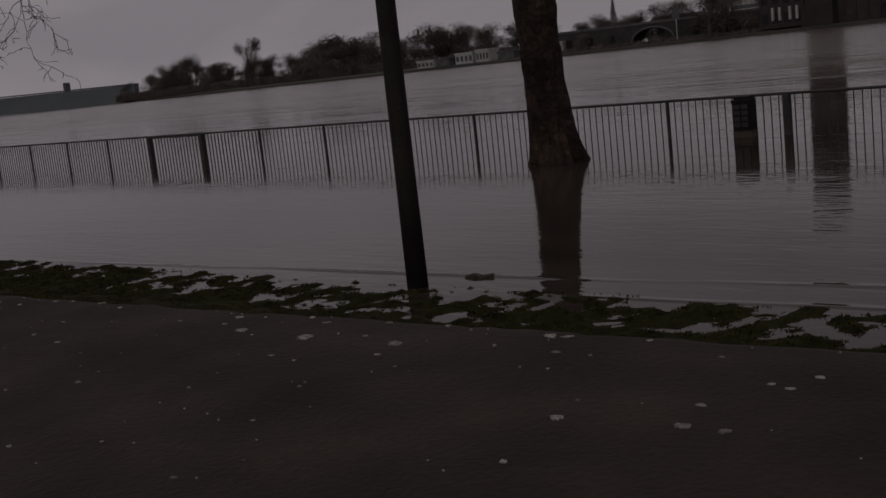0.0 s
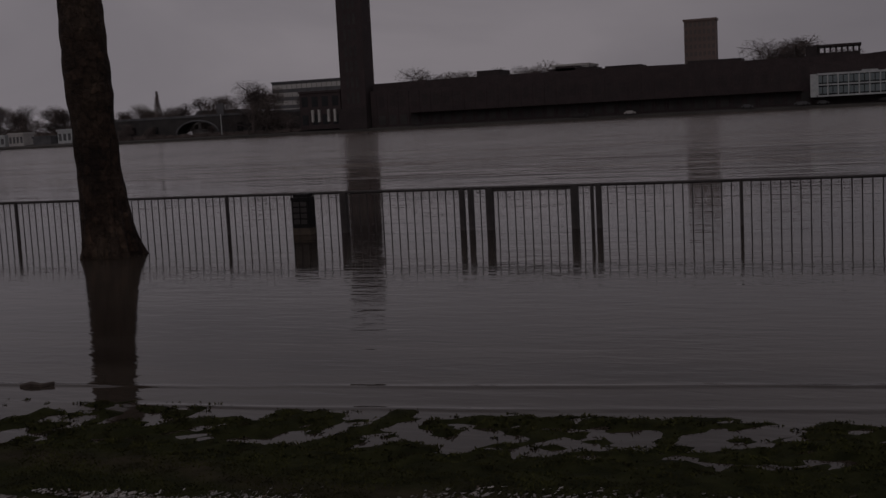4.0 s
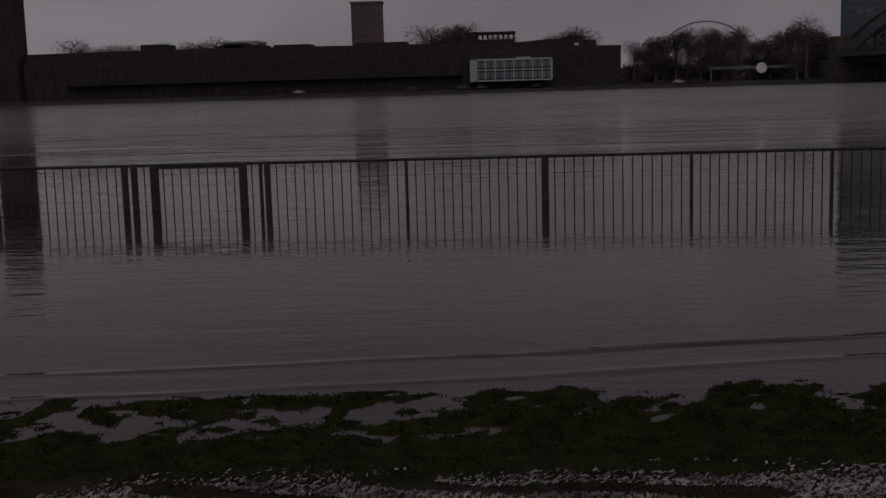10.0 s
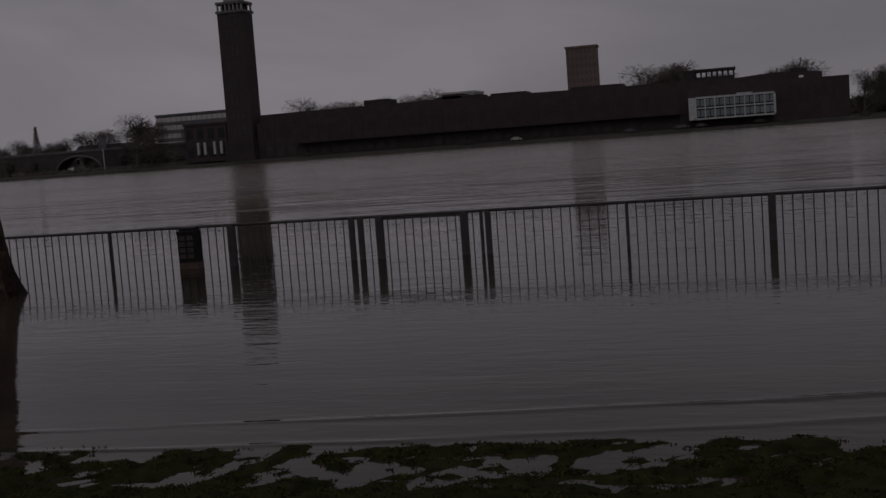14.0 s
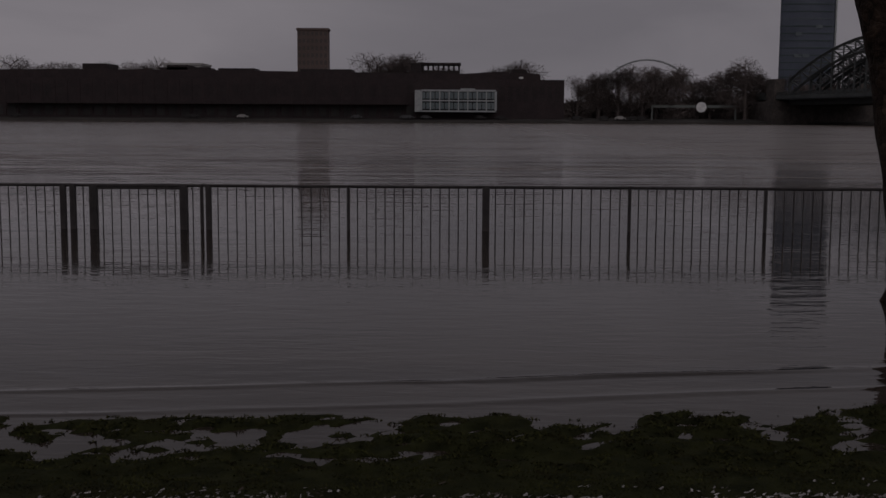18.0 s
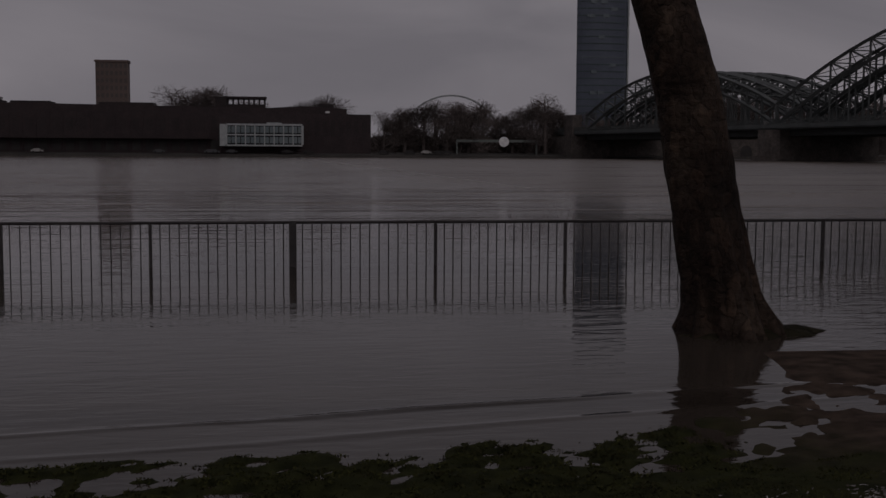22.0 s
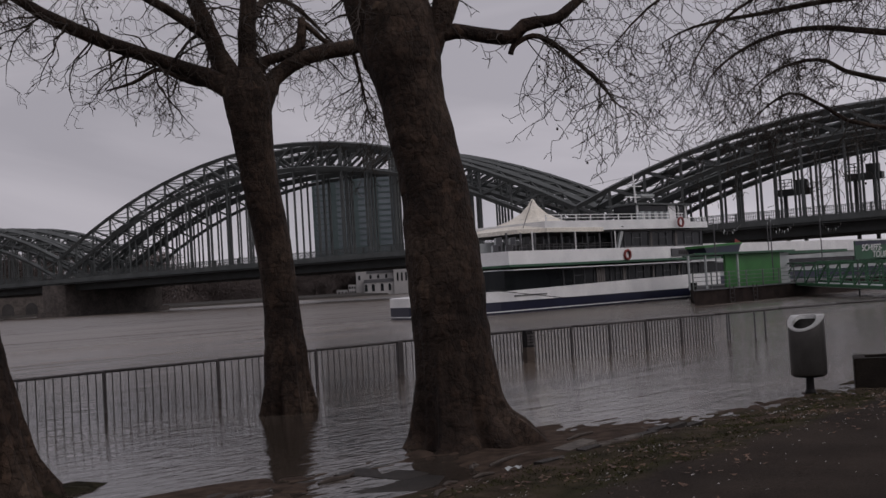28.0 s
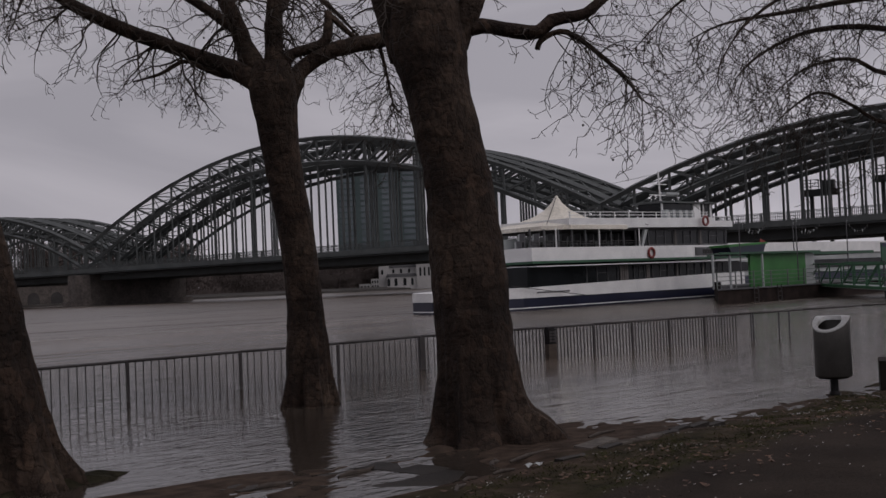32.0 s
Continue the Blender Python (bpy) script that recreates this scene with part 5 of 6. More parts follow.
def glass_tower():
    t = thing("glass_tower", (184, 605, 3), "tall slim blue-green glass office tower", "office tower")
    n = 16
    pts = []
    for i in range(n + 1):
        a = math.pi * (1 + i / n)
        pts.append((14.2 * math.cos(a), 4.0 * math.sin(a)))
    pts += [(20.2, 20), (-7.6, 20)]
    glazing = part("glazing", Soup().slab(pts, -2, 88), TOWERGLASS, t)
    for f in range(23):
        part("floor_edge", Soup().slab([(x * 1.004, y * 1.03 - 0.1) for x, y in pts], 2 + f * 3.75, 2.5 + f * 3.75), BLUEGLASS if f % 9 == 4 else TEAL, glazing)
    part("parapet", Soup().slab([(x * 1.01, y * 1.05 - 0.1) for x, y in pts], 87.4, 88.2), BLUEGLASS2, t)
    part("roof_screen", Soup().slab([(x * 0.8, y * 0.9 + 1) for x, y in pts], 88, 90.2), WHITEMETAL, t)
    part("fin", Soup().box(14.2, 15.0, -1, 3, -2, 90), WHITEMETAL, t)
    r = random.Random(3)
    for i in range(16):
        x, z = r.uniform(-10, 8), 4 + 3.75 * r.randrange(3, 22)
        y = -4.0 * math.sqrt(max(0, 1 - (x / 14.2) ** 2)) - 0.2
        part("lit_bay", Soup().box(x - 1.8, x + 1.8, y - 0.1, y + 0.5, z + 0.8, z + 2.6), BLUEGLASS, glazing)


glass_tower()


def glass_block():
    t = thing("glass_block", (364.3, 472.8, 3), "large glazed office block behind the bridge arch", "office block", turn=-39.6)
    glazing = part("glazing", Soup().box(0, 45, 0, 30, -2, 59.5), BLUEGLASS, t)
    for i in range(19):
        part("floor_edge", Soup().box(-0.2, 45.2, -0.35, 30, 1 + i * 3.1, 1.7 + i * 3.1), TEAL, glazing)
    for x, w in ((0, 0.7), (10.5, 1.3), (21.5, 1.5), (32.5, 1.3), (45, 0.7)):
        part("pilaster", Soup().box(x - w, x + w, -1.0, 0, -2, 60), TEAL, glazing)
    part("corner_strip", Soup().box(44.2, 44.8, -1.3, -1.0, -2, 60), PALEWALL, t)
    part("parapet", Soup().box(-0.6, 45.6, -0.8, 30, 59.5, 60.8), TEAL, t)


glass_block()


def far_town():
    t = thing("white_abbey", (367.7, 446.0, 1.1), "pale plastered abbey church with arched windows and dark aisle roof", "church building", turn=-40)
    nave = part("nave_wall", Soup().box(5.3, 19, 0, 12, -1, 10.2), ABBEYWALL, t)
    part("nave_roof", Soup().prism([(4.9, 10.2), (19.2, 10.2), (18.6, 14), (5.6, 14)], -0.4, 12), SLATE, t)
    aisle = part("aisle_wall", Soup().box(4.0, 19, -4, 0, -1, 5.4), ABBEYWALL, t)
    part("aisle_roof", Soup().prism([(3.6, 5.4), (19.2, 5.4), (18.8, 7.0), (4.2, 7.0)], -4.4, 0), SLATE, t)
    tower = part("tower_wall", Soup().box(0, 5.3, -1, 8, -1, 15), ABBEYWALL, t)
    transept = part("transept_wall", Soup().box(19, 27.5, -5, 10, -1, 13.2), ABBEYWALL, t)
    part("transept_roof", Soup().prism([(18.7, 13.2), (27.8, 13.2), (23.2, 17)], -5.3, 10), SLATE, t)
    for x, z0, z1, w, y, on in ((4.9, 1, 4, 0.7, -4, aisle), (8.5, 1, 4, 0.75, -4, aisle), (13.0, 1, 4, 0.75, -4, aisle), (16.8, 1, 4, 0.6, -4, aisle), (7.4, 7.4, 8.9, 0.55, 0, nave), (11.3, 7.4, 8.9, 0.55, 0, nave), (15.4, 7.4, 8.9, 0.55, 0, nave), (1.7, 7, 8.8, 0.55, -1, tower), (21.0, 5.5, 9.4, 0.45, -5, transept), (23.1, 5.5, 9.4, 0.45, -5, transept), (25.3, 5.5, 9.4, 0.45, -5, transept)):
        part("arched_window", Soup().prism([(x - w, z0), (x + w, z0), (x + w, z1)] + [(x + w * math.cos(k * math.pi / 6), z1 + w * math.sin(k * math.pi / 6)) for k in range(1, 6)] + [(x - w, z1)], y - 0.1, y + 0.2), DARKGLASS, on)
    low = part("low_wing", Soup().box(-4.0, -0.1, -2, 8, -1, 5.0), ABBEYWALL, t)
    lodge = part("lodge", Soup().box(-10, -4.4, -2, 6, -1, 2.6), ABBEYWALL, t)
    for k in range(3):
        for z in (0.5, 2.8):
            part("window", Soup().box(-3.6 + k * 1.25, -2.9 + k * 1.25, -2.1, -1.9, z, z + 1.3), DARKGLASS, low)
        part("window", Soup().box(-9.3 + k * 1.7, -8.4 + k * 1.7, -2.1, -1.9, -0.2, 1.6), DARKGLASS, lodge)
    r = random.Random(12)
    for i in range(40):
        far_tree(150 + i * 8 + r.uniform(-3, 3), 457 + r.uniform(0, 8), 2, r.uniform(15, 20) * (1.5 if 1 < i < 15 else 1.0), i, 1.5, "dark bare tree beneath the bridge line", "trees beyond the bridge")
    for i in range(7):
        x = -440 + i * 17
        slab_block("quay_shed", x, x + r.uniform(8, 14), 462 - i * 3, 1.5, 1.5 + r.uniform(2.5, 6), (PALEWALL, SLATE, WHITEMETAL)[i % 3], "low pale quay shed by the water", 1, 4, SLATE, 8)
    g = thing("portal_frame", (75.5, 440, 2), "white steel portal frame with a round sign", "sign gantry")
    part("beam", Soup().box(0, 32.5, -0.2, 0.2, 4.2, 5.2), GALV, g)
    part("post", Soup().box(31.9, 32.5, -0.2, 0.2, -2, 4.2), GALV, g)
    part("post", Soup().box(0, 0.5, -0.2, 0.2, -2, 4.2), GALV, g)
    part("sign", Soup().prism([(19 + 2.0 * math.cos(a * 0.5236), 4.4 + 2.0 * math.sin(a * 0.5236)) for a in range(12)], -0.5, -0.3), WHITE, g)
    a = thing("steel_arch", (107, 640, 2), "thin pale steel arch above the treetops", "arch")
    part("arch", Soup().tube([(-31 * math.cos(math.pi * i / 24), 0, 32.5 * math.sin(math.pi * i / 24)) for i in range(25)], [0.55] * 25, 8), WHITEMETAL, a)
    r = random.Random(5)
    for i in range(16):
        x = r.uniform(-175, 78)
        c = thing("parked_car", (x, 434.5 + r.uniform(0, 1), 1.4), "small distant parked car on the embankment", "car", "cars on the far bank")
        m = r.choice((SLATE, DARKWALL, RED, PALEWALL, DARKWALL, SLATE))
        part("body", Soup().prism([(-2.1, 0.3), (2.1, 0.3), (2.1, 0.85), (1.2, 0.95), (0.7, 1.45), (-1.0, 1.45), (-1.7, 0.95), (-2.1, 0.9)], 0, 1.7), m, c)
        for wx in (-1.3, 1.3):
            part("wheel", Soup().prism([(wx + 0.33 * math.cos(k * 0.785), 0.33 + 0.33 * math.sin(k * 0.785)) for k in range(8)], -0.03, 0.2), BLACK, c)


far_town()


def quay_wall():
    t = thing("quay_wall", (168, 434, 0), "old brown stone quay wall with dark arches by the bridge", "wall")
    wall = part("wall", Soup().box(0, 50, 0, 6, -1, 8.2), STONE, t)
    part("coping", Soup().box(-0.3, 50.3, -0.4, 6, 8.2, 8.8), STONE, t)
    for i in range(5):
        x = 6 + i * 9.4
        part("arch", Soup().prism([(x - 2.4, 0.4), (x + 2.4, 0.4), (x + 2.4, 3.2)] + [(x + 2.4 * math.cos(a * math.pi / 6), 3.2 + 2.4 * math.sin(a * math.pi / 6)) for a in range(1, 6)] + [(x - 2.4, 3.2)], -0.12, 0.2), DARKWALL, wall)


quay_wall()


def far_bridge():
    t = thing("distant_bridge", (-795, 510, 2), "long low teal girder bridge far down the river", "bridge", turn=0)
    s = Soup()
    p0, p1 = Vector((0, 0, 0)), Vector((-420, -260, 0))
    s.beam(p0 + Vector((0, 0, 4.5)), p1 + Vector((0, 0, 8)), 8, 14)
    part("girder", s, PALETEAL, t)
    part("rail", Soup().beam(p0 + Vector((0, 0, 12)), p1 + Vector((0, 0, 17.2)), 9, 0.9), SLATE, t)
    part("pier", Soup().box(-208, -196, -138, -122, -3, 7), STONE, t)
    part("mast", Soup().box(-52, -48, -34, -30, 10, 19), SLATE, t)


far_bridge()


# ---- arched railway bridge ----
BU = Vector((-0.1914, 0.9815, 0)).normalized()
BV = Vector((BU.y, -BU.x, 0))
BE = Vector((147.3, 311.1, 0))


def at_bridge(s, off, z):
    p = BE + BU * s + BV * off
    return (p.x, p.y, z)


def arch_bridge():
    posted = set()
    t = thing("arch_bridge", (0, 0, 0), "long green steel railway bridge of three arched truss spans", "bridge")
    spans = ((0.0, 118.9, 29.4, 24.6, 16), (-167.8, 0.0, 38.7, 32.7, 22), (-290.4, -167.8, 29.4, 24.6, 16))
    offs = (0.0, 8.5, 11.0, 19.5, 22.0, 30.5)
    for off in offs:
        for s0, s1, ct, cl, n in spans:
            def top(i):
                u = 2 * i / n - 1
                return ct - (ct - 16.4) * abs(u) ** 1.93

            def low(i):
                u = 2 * i / n - 1
                return cl - (cl - 10.4) * abs(u) ** 2.05

            def station(i):
                return s0 + (s1 - s0) * i / n
            for nm, f in (("top_chord", top), ("bottom_chord", low)):
                part(nm, Soup().tube([at_bridge(station(i), off, f(i)) for i in range(n + 1)], [0.62] * (n + 1), 4), BRIDGE, t)
            members = [("portal_post", at_bridge(s, off, 9.8), at_bridge(s, off, 16.4), 0.9) for s in (s0, s1) if (round(s), off) not in posted]
            posted.update({(round(s0), off), (round(s1), off)})
            for i in range(n):
                a, b = station(i), station(i + 1)
                members.append(("web_post", at_bridge(a, off, low(i)), at_bridge(a, off, top(i)), 0.42))
                if i < n // 2:
                    members.append(("diagonal", at_bridge(a, off, top(i)), at_bridge(b, off, low(i + 1)), 0.46))
                else:
                    members.append(("diagonal", at_bridge(a, off, low(i)), at_bridge(b, off, top(i + 1)), 0.46))
                if i:
                    members.append(("hanger", at_bridge(a, off, 9.8), at_bridge(a, off, low(i)), 0.36))
            if off == 0.0:
                for nm, p, q, w in members:
                    part(nm, Soup().beam(p, q, w), BRIDGE, t)
            else:
                web = Soup()
                for nm, p, q, w in members:
                    web.beam(p, q, w)
                tagged(part("web", web, BRIDGE, t), kind="stuff")
    for k in range(3):
        o0, o1 = offs[2 * k], offs[2 * k + 1]
        for s0, s1, ct, cl, n in spans:
            br = Soup()
            for i in range(n + 1):
                u = 2 * i / n - 1
                a = s0 + (s1 - s0) * i / n
                zt = ct - (ct - 16.4) * abs(u) ** 1.93
                br.beam(at_bridge(a, o0, zt), at_bridge(a, o1, zt), 0.3)
                if i < n:
                    u2 = 2 * (i + 1) / n - 1
                    b2 = s0 + (s1 - s0) * (i + 1) / n
                    zt2 = ct - (ct - 16.4) * abs(u2) ** 1.93
                    br.beam(at_bridge(a, o0, zt), at_bridge(b2, o1, zt2), 0.2)
                    br.beam(at_bridge(a, o1, zt), at_bridge(b2, o0, zt2), 0.2)
            tagged(part("wind_bracing", br, BRIDGE, t), kind="stuff")
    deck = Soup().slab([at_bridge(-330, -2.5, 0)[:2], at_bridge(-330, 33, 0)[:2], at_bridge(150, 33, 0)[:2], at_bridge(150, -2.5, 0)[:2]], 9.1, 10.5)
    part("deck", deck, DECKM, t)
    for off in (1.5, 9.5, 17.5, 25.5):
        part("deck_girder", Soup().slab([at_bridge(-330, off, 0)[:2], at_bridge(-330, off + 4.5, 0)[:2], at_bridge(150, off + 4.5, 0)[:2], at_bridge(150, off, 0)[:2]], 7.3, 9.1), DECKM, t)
    fascia = Soup().beam(at_bridge(-330, -2.8, 10.05), at_bridge(150, -2.8, 10.05), 0.3, 1.1)
    part("fascia", fascia, BRIDGE, t)
    for i in range(60):
        a = -330 + i * 8
        panel = Soup()
        for z in (10.75, 11.3, 11.85, 12.1):
            panel.beam(at_bridge(a, -2.6, z), at_bridge(a + 8, -2.6, z), 0.09)
        for k in range(24):
            panel.beam(at_bridge(a + k / 3, -2.6, 10.6), at_bridge(a + k / 3, -2.6, 12.1), 0.3 if k == 0 else 0.085)
        part("parapet_panel", panel, BRIDGE, t)
    for s in (0.0, -167.8):
        p = Soup()
        for z0, z1, g in ((-3, 1.5, 2.0), (1.5, 9.0, 0.0)):
            p.slab([at_bridge(s + a * (4.5 + g * 0.4), b, 0)[:2] for a, b in ((-1, -2 - g), (-0.4, -5 - g), (0.4, -5 - g), (1, -2 - g), (1, 33 + g), (-1, 33 + g))], z0, z1)
        part("pier", p, STONE, t, "massive dark stone pier")
    for s in (126.0, -296.0):
        part("abutment", Soup().slab([at_bridge(s + a, b, 0)[:2] for a, b in ((-4, -5), (18, -5), (18, 36), (-4, 36))], -3, 8.7), STONE, t)
        for off in (-1.5, 32):
            tw = Soup()
            tw.slab([at_bridge(s + a, off + b, 0)[:2] for a, b in ((-2, -2), (5, -2), (5, 2), (-2, 2))], 8.7, 17)
            part("portal_tower", tw, STONE, t)
    for s, off, h in ((-201.0, 35.0, 19.4), (-215.6, 35.0, 21.2)):
        g = thing("signal_gantry", at_bridge(s, off, 9.0), "dark steel signal gantry with a caged platform beside the tracks", "gantry", "signal gantries", turn=math.degrees(math.atan2(BU.y, BU.x)))
        for x in (-1.9, 1.9):
            part("leg", Soup().box(x - 0.35, x + 0.35, -0.35, 0.35, -6, h - 11.6), DECKM, g)
        part("platform", Soup().box(-3.6, 3.4, -1.0, 1.0, h - 11.6, h - 10.2), DECKM, g)
        part("signal_box", Soup().box(-3.0, -0.4, -0.6, 0.6, h - 10.2, h - 8.4), DECKM, g)
        for z in (-9.6, -8.9, -8.2):
            part("guard_rail", Soup().beam((0.0, 0.9, h + z), (3.4, 0.9, h + z), 0.14), DECKM, g)
        for x in (0.1, 1.7, 3.3):
            part("guard_post", Soup().box(x - 0.08, x + 0.08, 0.8, 1.0, h - 10.2, h - 8.1), DECKM, g)


arch_bridge()


# ---- passenger ship, landing stage ----
def glazed_group(parent, x0, x1, panes, y, z0, z1):
    """A window of several lights: an outer frame, slim mullions and a transom, on a wall at y."""
    f = Soup().box(x0, x1, y - 0.07, y, z0, z0 + 0.05)
    f.box(x0, x1, y - 0.07, y, z1 - 0.05, z1)
    f.box(x0, x0 + 0.05, y - 0.07, y, z0 + 0.05, z1 - 0.05)
    f.box(x1 - 0.05, x1, y - 0.07, y, z0 + 0.05, z1 - 0.05)
    part("window_frame", f, SLATE, parent)
    w = (x1 - x0) / panes
    for k in range(1, panes):
        part("mullion", Soup().box(x0 + k * w - 0.025, x0 + k * w + 0.025, y - 0.06, y, z0 + 0.05, z1 - 0.05), SLATE, parent)
    k = panes // 2
    part("transom", Soup().box(x0 + k * w + 0.025, x0 + k * w + w - 0.025, y - 0.05, y, z0 + 0.6 * (z1 - z0), z0 + 0.6 * (z1 - z0) + 0.04), SLATE, parent)


def ship():
    t = thing("passenger_ship", (41.5, 47, 0), "white three-deck river passenger ship with navy hull, moored", "ship")
    ln = 32.6
    hull = [(4.4, 3.6), (5.2, 1.6), (6.6, 0.4), (8.6, 0.0), (ln, 0.0), (ln, 8.0), (8.6, 8.0), (6.6, 7.6), (5.2, 6.2)]

    def grown(g, cut=0.0):
        return [(max(x, cut) - (g if x < 5 else 0), y - g if y < 4 else y + g) for x, y in hull]
    part("hull", Soup().slab(grown(0.0), -0.6, 0.74), NAVY, t)
    part("boot_stripe", Soup().slab(grown(0.02), 0.12, 0.18), WHITE, t)
    side = Soup().slab(grown(0.03), 0.74, 1.20)
    for i, (x, y, z) in enumerate(side.v):
        if i >= len(hull):
            side.v[i] = (x, y, z + 0.018 * x)
    part("white_strake", side, WHITE, t)
    cab = [(x, min(max(y, 0.35), 7.65)) for x, y in grown(0.0, 9.4)]
    saloon = part("lower_saloon", Soup().slab(cab, 1.25, 2.62), DARKGLASS, t, "dark glazed lower saloon")
    for x0, x1, panes in ((14.9, 18.1, 3), (19.8, 21.0, 2), (21.8, 24.5, 3), (25.0, 27.7, 3), (28.1, 30.4, 3)):
        glazed_group(saloon, x0, x1, panes, 0.35, 1.35, 2.56)
    for x, w in ((18.35, 0.9), (21.2, 0.35), (24.6, 0.3), (27.75, 0.3)):
        for k in range(max(2, int(w / 0.11))):
            part("curtain", Soup().box(x + k * 0.11, x + k * 0.11 + 0.085, 0.29 + 0.02 * (k % 2), 0.35, 1.35, 2.55), CURTAIN, saloon)
    for x, y in ((11.0, 0.0), (21.2, 0.0)):
        part("guy_line", Soup().beam((16.1, 3.6, 7.35), (x, y, 5.2), 0.035), DARKWALL, t)
    part("mooring_line", Soup().beam((7.6, -0.1, 1.5), (14.0, -0.6, 0.7), 0.04), DARKWALL, t)
    part("deck_band", Soup().slab(grown(0.12, 9.4), 2.95, 3.78), WHITE, t, "white upper deck bulwark")
    part("green_line", Soup().slab(grown(0.16, 9.4), 2.80, 2.95), GREENDK, t)
    part("awning", Soup().slab(grown(0.30, 9.6), 2.60, 2.66), WHITE, t)
    upper = part("upper_saloon", Soup().box(21.5, ln - 1.1, 0.6, 7.4, 3.78, 4.92), DARKGLASS, t, "dark glazed upper saloon")
    for x0, x1 in ((21.88, 24.76), (25.12, 27.75), (28.15, 31.17)):
        glazed_group(upper, x0, x1, 3, 0.6, 3.86, 4.86)
    for x, w in ((24.80, 0.28), (27.79, 0.32)):
        part("window_post", Soup().box(x, x + w, 0.52, 0.6, 3.78, 4.92), DARKWALL, upper)
        part("curtain", Soup().box(x + 0.08, x + w - 0.06, 0.49, 0.52, 3.84, 4.86), CURTAIN, upper)
    part("slanted_post", Soup().prism([(20.8, 3.78), (21.0, 3.78), (21.55, 4.92), (21.2, 4.92)], 0.3, 0.5), WHITEMETAL, upper)
    for z in (3.98, 4.14):
        part("open_deck_rail", Soup().box(9.6, 20.6, 0.1, 0.14, z, z + 0.035), DARKWALL, t)
    for i in range(24):
        x, y = 9.9 + i * 0.44, 1.2 + (i % 3) * 0.5
        seat = Soup().prism([(x, 3.78), (x + 0.05, 3.78), (x + 0.05, 4.18), (x + 0.30, 4.18), (x + 0.32, 3.78), (x + 0.37, 3.78), (x + 0.40, 4.72), (x + 0.34, 4.72), (x + 0.30, 4.25), (x, 4.25)], y, y + 0.42)
        part("chair", seat, (WHITEMETAL if i % 3 else SLATE), t)
    for i in range(9):
        part("stanchion", Soup().box(9.7 + i * 1.3, 9.8 + i * 1.3, 0.25, 0.35, 3.78, 4.92), SLATE, t)
    part("stacked_boats_cover", Soup().box(10, 14.0, 4.0, 6.0, 3.78, 4.5), WHITEMETAL, t)
    part("sun_deck", Soup().prism([(13.2, 5.0), (29.3, 5.1), (29.3, 5.78), (13.2, 5.62)], 0.1, 7.9), WHITE, t, "white sun deck edge")
    part("stern_bulwark", Soup().prism([(29.3, 5.1), (31.6, 5.12), (31.6, 5.55), (29.3, 5.55)], 0.14, 7.86), WHITE, t)
    part("stern_rail", Soup().beam((29.3, 0.2, 5.86), (31.5, 0.2, 5.86), 0.045), WHITE, t)
    for i in range(4):
        part("rail_post", Soup().box(29.4 + i * 0.68, 29.45 + i * 0.68, 0.17, 0.23, 5.55, 5.86), WHITE, t)
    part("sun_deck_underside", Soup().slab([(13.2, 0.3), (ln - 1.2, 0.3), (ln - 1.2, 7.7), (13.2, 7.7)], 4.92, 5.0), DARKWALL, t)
    for z in (5.92, 6.12):
        part("sun_deck_rail", Soup().beam((13.3, 0.2, z - 0.10), (28.6, 0.2, z + 0.04), 0.045), WHITE, t)
    for i in range(11):
        part("rail_post", Soup().box(13.4 + i * 1.5, 13.46 + i * 1.5, 0.17, 0.23, 5.62, 6.03 + 0.012 * i), WHITE, t)
    house = part("wheelhouse", Soup().box(24.9, 31.0, 1.6, 3.6, 5.7, 6.86), DARKGLASS, t, "glazed wheelhouse with a white corner")
    for x, w in ((24.9, 0.12), (28.7, 0.9), (29.95, 0.1), (30.85, 0.15)):
        part("wheelhouse_post", Soup().box(x, x + w, 1.5, 1.6, 5.7, 6.86), WHITE, house)
    part("wheelhouse_sill", Soup().box(28.7, 31.0, 1.48, 1.6, 5.7, 5.92), WHITE, house)
    part("wheelhouse_roof", Soup().box(24.4, 31.3, 1.2, 3.9, 6.88, 7.0), BRIDGE, t)
    for i in range(5):
        part("deck_seat", Soup().box(24.6 + i * 0.75, 24.9 + i * 0.75, 0.9, 1.3, 5.7, 6.35), WHITEMETAL, t)
    part("mast", Soup().tube([(26.2, 2.5, 5.6), (26.0, 2.5, 9.3)], [0.09, 0.05], 8), WHITE, t)
    part("yard", Soup().box(24.9, 28.2, 2.45, 2.55, 7.5, 7.57), WHITE, t)
    part("yard", Soup().box(25.3, 26.9, 2.45, 2.55, 8.3, 8.36), WHITE, t)
    part("radar", Soup().box(26.6, 28.2, 2.3, 2.7, 7.58, 7.76), WHITEMETAL, t)
    # canvas pavilion on the fore deck
    n = 16
    cx, cy = 16.1, 3.6
    tent = Soup()
    rings = ((7.4, 0.012), (6.95, 0.07), (6.4, 0.19), (5.92, 0.38), (5.5, 0.66), (5.18, 1.0), (4.92, 1.0))
    for z, f in rings:
        for j in range(n):
            a = 2 * math.pi * (j + 0.5) / n
            c, s = math.cos(a), math.sin(a)
            m = 1 / max(abs(c), abs(s))
            tent.v.append((cx + 4.3 * f * c * m, cy + 3.6 * f * s * m, z))
    for i in range(len(rings) - 1):
        for j in range(n):
            tent.f.append((i * n + j, (i + 1) * n + j, (i + 1) * n + (j + 1) % n, i * n + (j + 1) % n))
    canopy = part("pavilion_canopy", tent, CREAM, t, "cream canvas pavilion roof")
